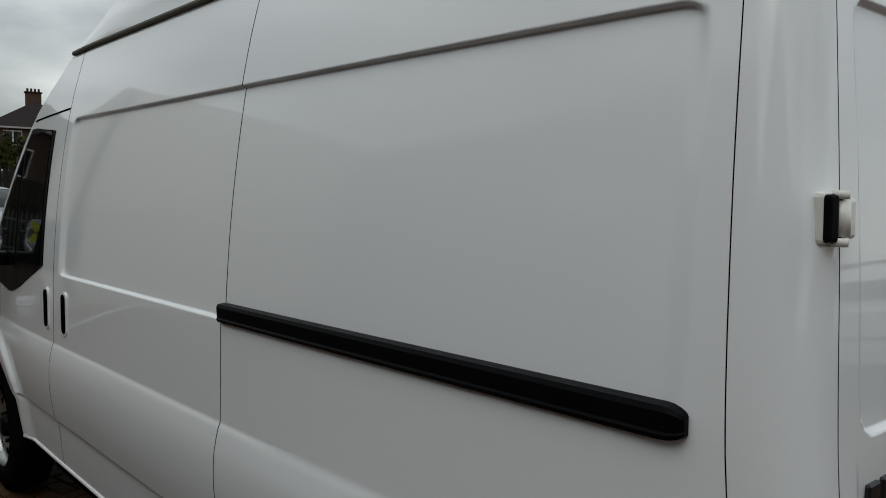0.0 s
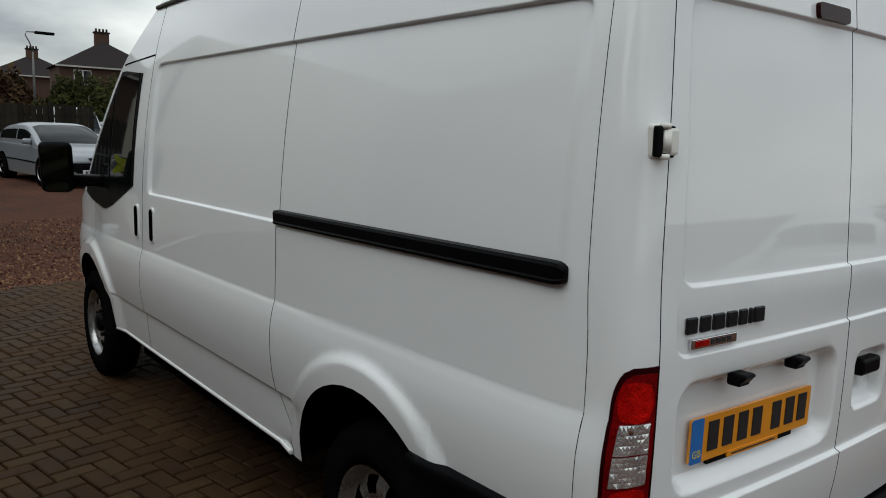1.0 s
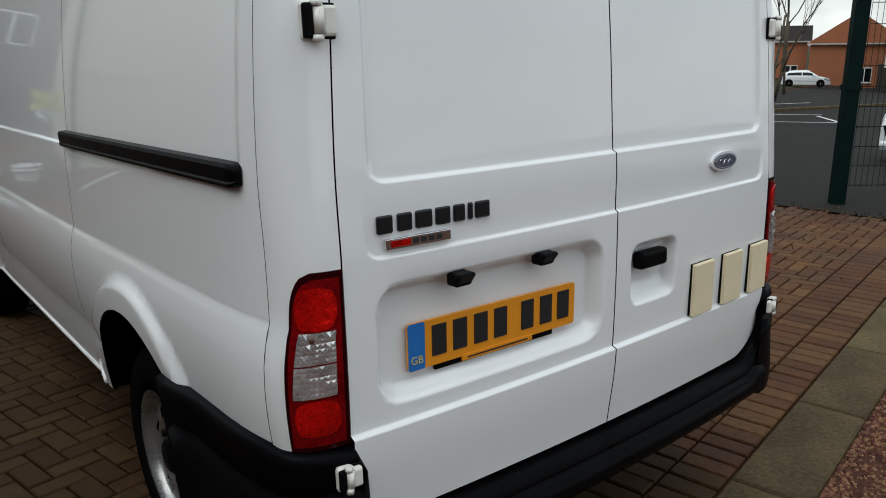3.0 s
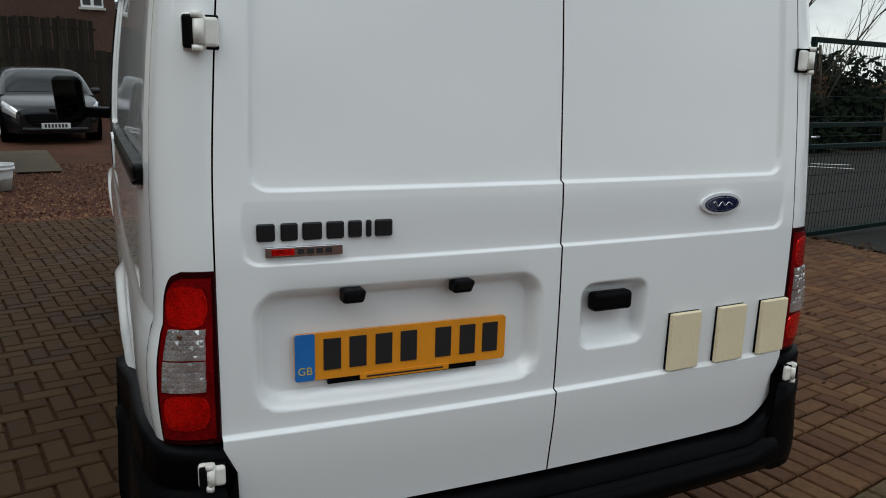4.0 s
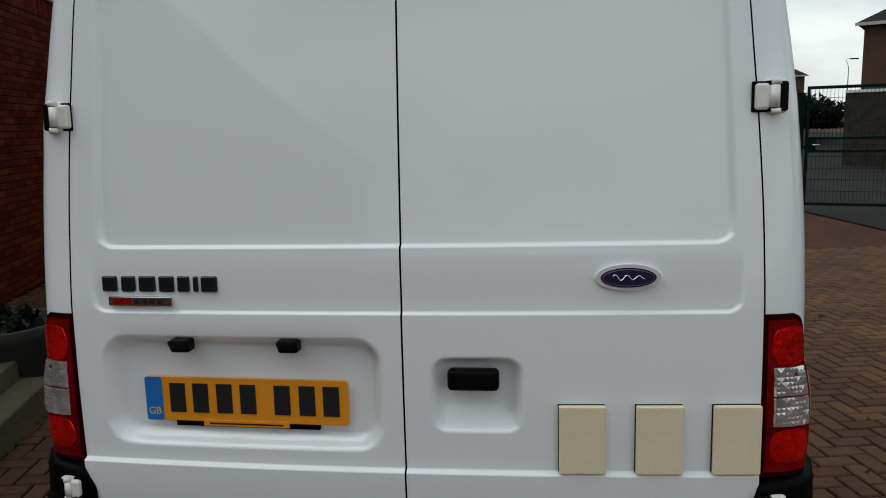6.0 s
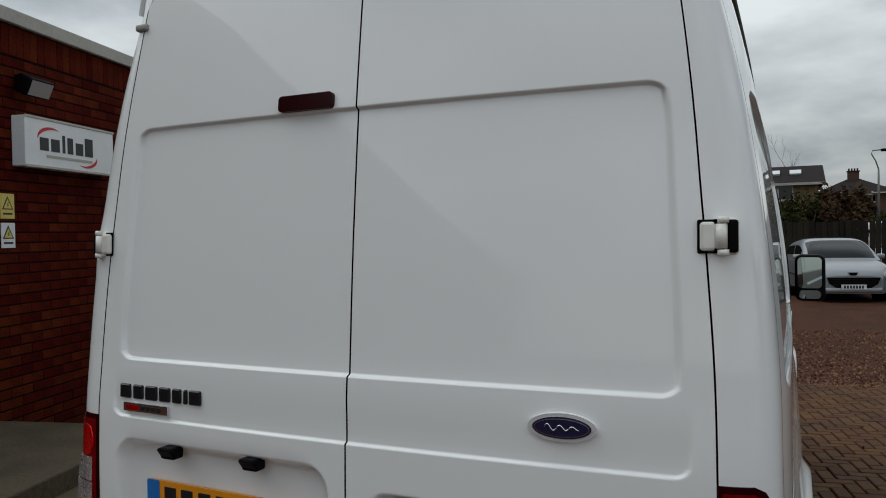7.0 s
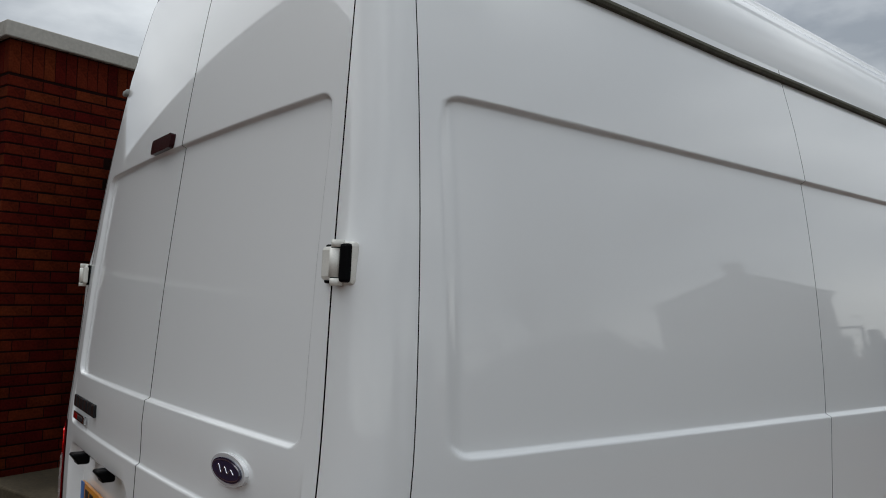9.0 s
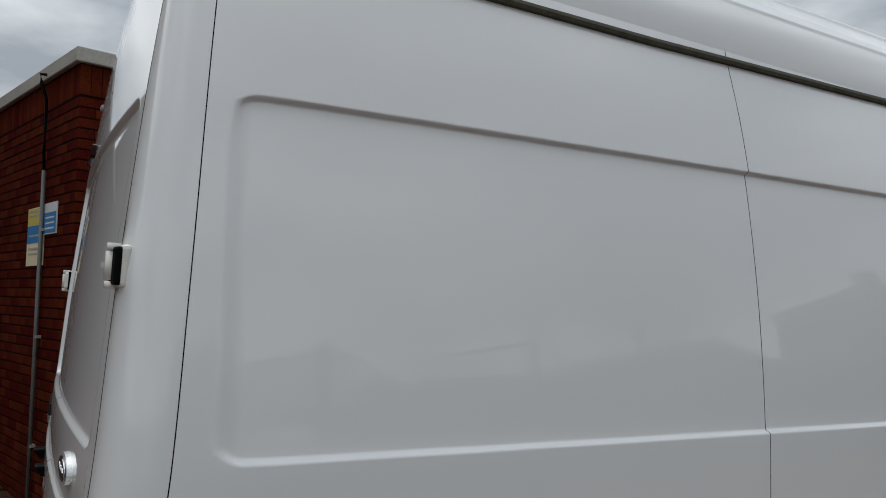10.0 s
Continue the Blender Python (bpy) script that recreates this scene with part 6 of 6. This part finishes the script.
hedge(6.6, 38.2, 0.6, 2.2, 1.3, 2.3, 1, M_OLIVE, "dense olive-green garden shrub", 12000, 0.10)
hedge(9.4, 42.5, 0.6, 1.8, 1.5, 2.6, 2, M_OLIVE, "dense olive-green garden shrub", 12000, 0.10)
hedge(12.5, 44, 0.7, 2.6, 1.6, 2.2, 3, M_TWIG, "russet brown beech hedge with dry leaves")
hedge(0.6, 40.5, 0.5, 3.2, 1.6, 2.5, 4, M_OLIVE, "olive and russet garden shrubs", 9000, 0.10)
hedge(-1.6, 38.5, 0.8, 1.2, 1.2, 3.0, 5)
hedge(16, 46, 0.7, 3.5, 2, 2.0, 6)
hedge(3.4, 41, 0.7, 2.0, 1.4, 2.5, 7, M_TWIG, "russet brown beech hedge with dry leaves")
hedge(22.6, 19.5, -0.55, 5.8, 2.0, 3.0, 8, M_LEAF, "dense dark evergreen hedge beyond the road", 9000, 0.2)
bare_tree(14.4, 15.4, -0.45, 9.5, 71, 0.09, True)
hedge(19.9, 21.0, -0.4, 3.5, 1.8, 3.6, 10, M_LEAF, "dense dark evergreen hedge beyond the road", 8000, 0.2)
hedge(18.6, 17.8, -0.55, 3.6, 1.5, 3.2, 12, M_TWIG, "tangled brown scrub behind bare trunks", 12000, 0.10)
hedge(17.6, 16.4, -0.55, 3.4, 1.2, 1.75, 13, M_LEAF, "dense dark evergreen hedge behind bare trunks", 9000, 0.14)
hedge(11.9, 14.9, -0.38, 2.7, 1.2, 2.2, 14, M_LEAF, "dense dark evergreen hedge beyond the road", 11000, 0.13)
hedge(31, 21, -0.9, 4.5, 2.0, 2.4, 9, M_TWIG, "russet scrub beyond the road", 6000, 0.2)

# ---- paving: edging slabs, soldier course, herringbone ----
paving = thing("paving", "herringbone block paving in worn brown and red", "pavement", kind="structure")
tagged(part("bedding", bm_box(-0.001, 0.001, -0.001, 0.001, -0.001, 0.001), M_SAND, paving))
bm = bmesh.new()
g = []
nu, nv = 60, 40
for i in range(nu + 1):
    row = []
    for j in range(nv + 1):
        p = site(-7.0 + 13.0 * i / nu, -0.28 + (YARD_V + 0.28) * j / nv)
        row.append(bm.verts.new((p.x, p.y, ground_z(p.x, p.y) - 0.022)))
    g.append(row)
for i in range(nu):
    for j in range(nv):
        bm.faces.new((g[i][j], g[i + 1][j], g[i + 1][j + 1], g[i][j + 1])).smooth = True
tagged(part("joint_sand", bm, M_SAND, paving))


def block_mesh(lx, ly, h=0.028, ch=0.006, name="paver"):
    """A block's worn top, with a chamfer down into the joint."""
    bm = bmesh.new()
    a, b = lx / 2 - 0.005, ly / 2 - 0.005
    lo = [bm.verts.new(p) for p in ((-a, -b, -h), (a, -b, -h), (a, b, -h), (-a, b, -h))]
    mi = [bm.verts.new(p) for p in ((-a, -b, -ch), (a, -b, -ch), (a, b, -ch), (-a, b, -ch))]
    hi = [bm.verts.new(p) for p in ((-a + ch, -b + ch, 0), (a - ch, -b + ch, 0), (a - ch, b - ch, 0), (-a + ch, b - ch, 0))]
    for p, q in ((lo, mi), (mi, hi)):
        for k in range(4):
            bm.faces.new((p[k], p[(k + 1) % 4], q[(k + 1) % 4], q[k]))
    bm.faces.new(hi)
    me = bpy.data.meshes.new(name)
    bm.to_mesh(me)
    bm.free()
    return me


def lay(blocks, meshes, near, parent, name, materials):
    """Blocks as (kind, place, yaw): those in near() as objects of their own, up to 300, the rest in one joined part."""
    rnd = random.Random(5)
    vs, fs, count = [], [], 0
    for kind, p, yaw in blocks:
        q = Vector((p.x, p.y, ground_z(p.x, p.y) + rnd.uniform(-0.002, 0.002)))
        slope = math.degrees(math.atan2(ground_z(p.x, p.y + 0.1) - ground_z(p.x, p.y - 0.1), 0.2))
        m = Matrix.Translation(q) @ pose(0, 0, 0, slope + rnd.uniform(-0.4, 0.4), rnd.uniform(-0.4, 0.4), 0) @ pose(0, 0, 0, 0, 0, yaw + rnd.uniform(-0.5, 0.5))
        if count < 300 and near(p):
            ob = new(name, meshes[kind])
            ob.parent, ob.matrix_basis = parent, m
            count += 1
        else:
            k = len(vs)
            vs += [m @ v.co for v in meshes[kind].vertices]
            fs += [tuple(k + i for i in f.vertices) for f in meshes[kind].polygons]
    me = bpy.data.meshes.new(name + "_field")
    me.from_pydata([tuple(v) for v in vs], [], fs)
    me.materials.append(materials[1])
    ob = new(name + "_field", me)
    ob.parent = parent
    tagged(ob, kind="stuff")


full = block_mesh(0.2, 0.1)
full.materials.append(M_PAVER)
slab = block_mesh(0.83, 0.285, 0.03, 0.008, "slab")
slab.materials.append(M_SLAB)
blocks = []
for i in range(-68, 61):
    for j in range(4, 78):
        k = (i - j) % 4
        if k == 0:
            p, yaw = site(0.1 * (i + 1), 0.1 * (j + 0.5)), YAW
        elif k == 2 and j > 4:
            p, yaw = site(0.1 * (i + 0.5), 0.1 * j), YAW + 90
        elif k == 2:
            blocks.append((1, site(0.1 * (i + 0.5), 0.45), YAW))
            continue
        else:
            continue
        if p.x > 5.92:
            continue
        d = WALL.inverted() @ p
        if d.x < 0.03 and d.y > 0:
            continue
        blocks.append((0, p, yaw))
for i in range(-68, 50):
    blocks.append((0, site(0.1 * i + 0.05, 0.1), YAW + 90))
    blocks.append((0, site(0.1 * i + 0.05, 0.3), YAW + 90))
half_block = block_mesh(0.1, 0.1, name="half_paver")
half_block.materials.append(M_PAVER)
lit_red_full, lit_red_half = full.copy(), half_block.copy()
for me in (lit_red_full, lit_red_half):
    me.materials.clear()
    me.materials.append(M_PAVER_LIT)
# lighter, redder blocks right of the van, darker ones left for shade; border jittered
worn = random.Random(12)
lit_side = [b[1].x + worn.gauss(0, 0.12) > 0.9 for b in blocks]
lay([b for b, red in zip(blocks, lit_side) if not red], [full, half_block], lambda p: -2.3 < p.x < -1.0 and 0.55 < p.y < 2.6, paving, "paver", (M_PAVER, M_PAVER_J))
lay([b for b, red in zip(blocks, lit_side) if red], [lit_red_full, lit_red_half], lambda p: 1.05 < p.x < 2.3 and 0.5 < p.y < 1.6, paving, "red_paver", (M_PAVER_LIT, M_PAVER_LIT_J))
for k in range(-8, 6):
    p = site(0.83 * k + 0.415, -0.145)
    ob = new("edging_slab", slab)
    ob.parent, ob.matrix_basis = paving, pose(p.x, p.y, ground_z(p.x, p.y) + 0.004, 0, 0, YAW)

# gravel stones, loose in the bed behind the edging and at the yard's rim
def stones(name, n, spot, size, label, seed):
    rnd = random.Random(seed)
    vs, fs = [], []
    for _ in range(n):
        p = spot(rnd)
        s = size * rnd.uniform(0.5, 1.5)
        q = Euler((rnd.uniform(0, 6), rnd.uniform(0, 6), rnd.uniform(0, 6))).to_matrix()
        k = len(vs)
        for d in ((1, 0, 0), (-0.9, 0.1, 0), (0, 0.8, 0.1), (0.1, -0.8, 0), (0, 0, 0.6), (0.1, 0, -0.6)):
            vs.append(tuple(p + q @ (Vector(d) * s * rnd.uniform(0.8, 1.2))))
        fs += [(k + a, k + b, k + c) for a, b, c in ((0, 2, 4), (2, 1, 4), (1, 3, 4), (3, 0, 4), (2, 0, 5), (1, 2, 5), (3, 1, 5), (0, 3, 5))]
    me = bpy.data.meshes.new(name)
    me.from_pydata(vs, [], fs)
    me.materials.append(M_STONE)
    tagged(new(name, me), label, "gravel", kind="stuff")


def bed(rnd):
    p = site(rnd.uniform(-0.9, 3.2), -0.29 - 1.5 * rnd.random() ** 1.5)
    return Vector((p.x, p.y, ground_z(p.x, p.y) - 0.022))


def yard(rnd):
    p = site(rnd.uniform(-5, 4.5), YARD_V + 5 * rnd.random() ** 2)
    return Vector((p.x, p.y, ground_z(p.x, p.y) - 0.012))


stones("gravel_bed", 16000, bed, 0.012, "red-brown gravel in the bed behind the edging", 1)
stones("gravel_yard", 14000, yard, 0.020, "red-brown gravel over the yard", 2)

# dry leaves blown against the kerb line and a few on the paving
def litter_spot(rnd):
    if rnd.random() < 0.8:
        x, y = 5.95 + rnd.gauss(0, 0.10), rnd.uniform(0.8, 8.0)
    else:
        x, y = rnd.uniform(1.2, 5.8), rnd.uniform(0.4, 6.5)
    return Vector((x, y, ground_z(x, y) + 0.008))


tagged(part("leaf_litter", leaves(700, 0.022, litter_spot, 31), M_TWIG, None), "dry brown leaves along the edge of the paving", "leaves", kind="stuff")

# bricks of the office: the long wall and the gable, in running bond
BL, BH = 0.225, 0.075


def brick_mesh(l, h, name):
    bm = bmesh.new()
    a, b, c = l / 2, h / 2, 0.003
    lo = [bm.verts.new(p) for p in ((-0.014, -a, -b), (-0.014, a, -b), (-0.014, a, b), (-0.014, -a, b))]
    mi = [bm.verts.new(p) for p in ((-c, -a, -b), (-c, a, -b), (-c, a, b), (-c, -a, b))]
    hi = [bm.verts.new(p) for p in ((0, -a + c, -b + c), (0, a - c, -b + c), (0, a - c, b - c), (0, -a + c, b - c))]
    for p, q in ((lo, mi), (mi, hi)):
        for k in range(4):
            bm.faces.new((p[k], p[(k + 1) % 4], q[(k + 1) % 4], q[k]))
    bm.faces.new(hi)
    me = bpy.data.meshes.new(name)
    bm.to_mesh(me)
    bm.free()
    me.materials.append(M_BRICK)
    return me


whole, halfb, upright = brick_mesh(BL - 0.005, BH - 0.011, "brick"), brick_mesh(BL / 2 - 0.005, BH - 0.011, "half_brick"), brick_mesh(BH - 0.004, BL - 0.008, "soldier_brick")


def brick_face(parent, length, base, near, skip):
    rnd = random.Random(9)
    vs, fs, count = [], [], 0
    rows = int(TOP / BH)
    for r in range(-2, rows):
        z = (r + 0.5) * BH
        soldier = r == rows - 3
        if r > rows - 4 and not soldier:
            continue
        if soldier:
            cells = [((k + 0.5) * BH, TOP - 0.03 - BL / 2 - 0.0, upright, BH) for k in range(int(length / BH))]
        else:
            off = BL / 2 if r % 2 else 0
            cells = [(0.0 + BL / 4, z, halfb, BL / 2)] if r % 2 else []
            cells += [(off + (k + 0.5) * BL, z, whole, BL) for k in range(int((length - off) / BL))]
        for s, zz, me, w in cells:
            if skip(s, zz, w):
                continue
            m = base @ pose(rnd.uniform(-0.002, 0.002), s, zz, rnd.uniform(-0.3, 0.3), 0, rnd.uniform(-0.3, 0.3))
            if count < 300 and near(s, zz):
                ob = new("brick", me)
                ob.parent, ob.matrix_basis = parent, m
                count += 1
            else:
                k = len(vs)
                vs += [m @ v.co for v in me.vertices]
                fs += [tuple(k + i for i in f.vertices) for f in me.polygons]
    me = bpy.data.meshes.new("bricks")
    me.from_pydata([tuple(v) for v in vs], [], fs)
    me.materials.append(M_BRICK_J)
    ob = new("bricks", me)
    ob.parent = parent
    tagged(ob, kind="stuff")


brick_face(core_ob, LEN, Matrix.Identity(4), lambda s, z: (0 < s < 0.7 and z > 1.2) or (1.8 < s < 3.0 and 0.5 < z < 3.1), lambda s, z, w: DOOR_S0 - w / 2 < s < DOOR_S1 + 0.03 and DOOR_Z0 - 0.03 < z < DOOR_Z1 + 0.03)
brick_face(gable, DEEP, pose(0, 0, 0, 0, 0, -90) @ Matrix.Diagonal((1, -1, 1, 1)), lambda s, z: s < 1.6 and z > 1.0, lambda s, z, w: False)

# plinth bricks of the outbuilding, three courses
plinth_ob = [c for c in white.children if c.name.startswith("plinth")][0]
course = brick_mesh(0.215, 0.098, "plinth_brick")
course.materials.clear()
course.materials.append(M_REDBASE)
for r in range(3):
    for k in range(20):
        ob = new("plinth_brick", course)
        ob.parent = plinth_ob
        ob.matrix_basis = pose(0, 0, 0, 0, 0, -90) @ Matrix.Diagonal((1, -1, 1, 1)) @ pose(0.026, 0.115 + k * 0.227 + (r % 2) * 0.113, 0.055 + r * 0.110)
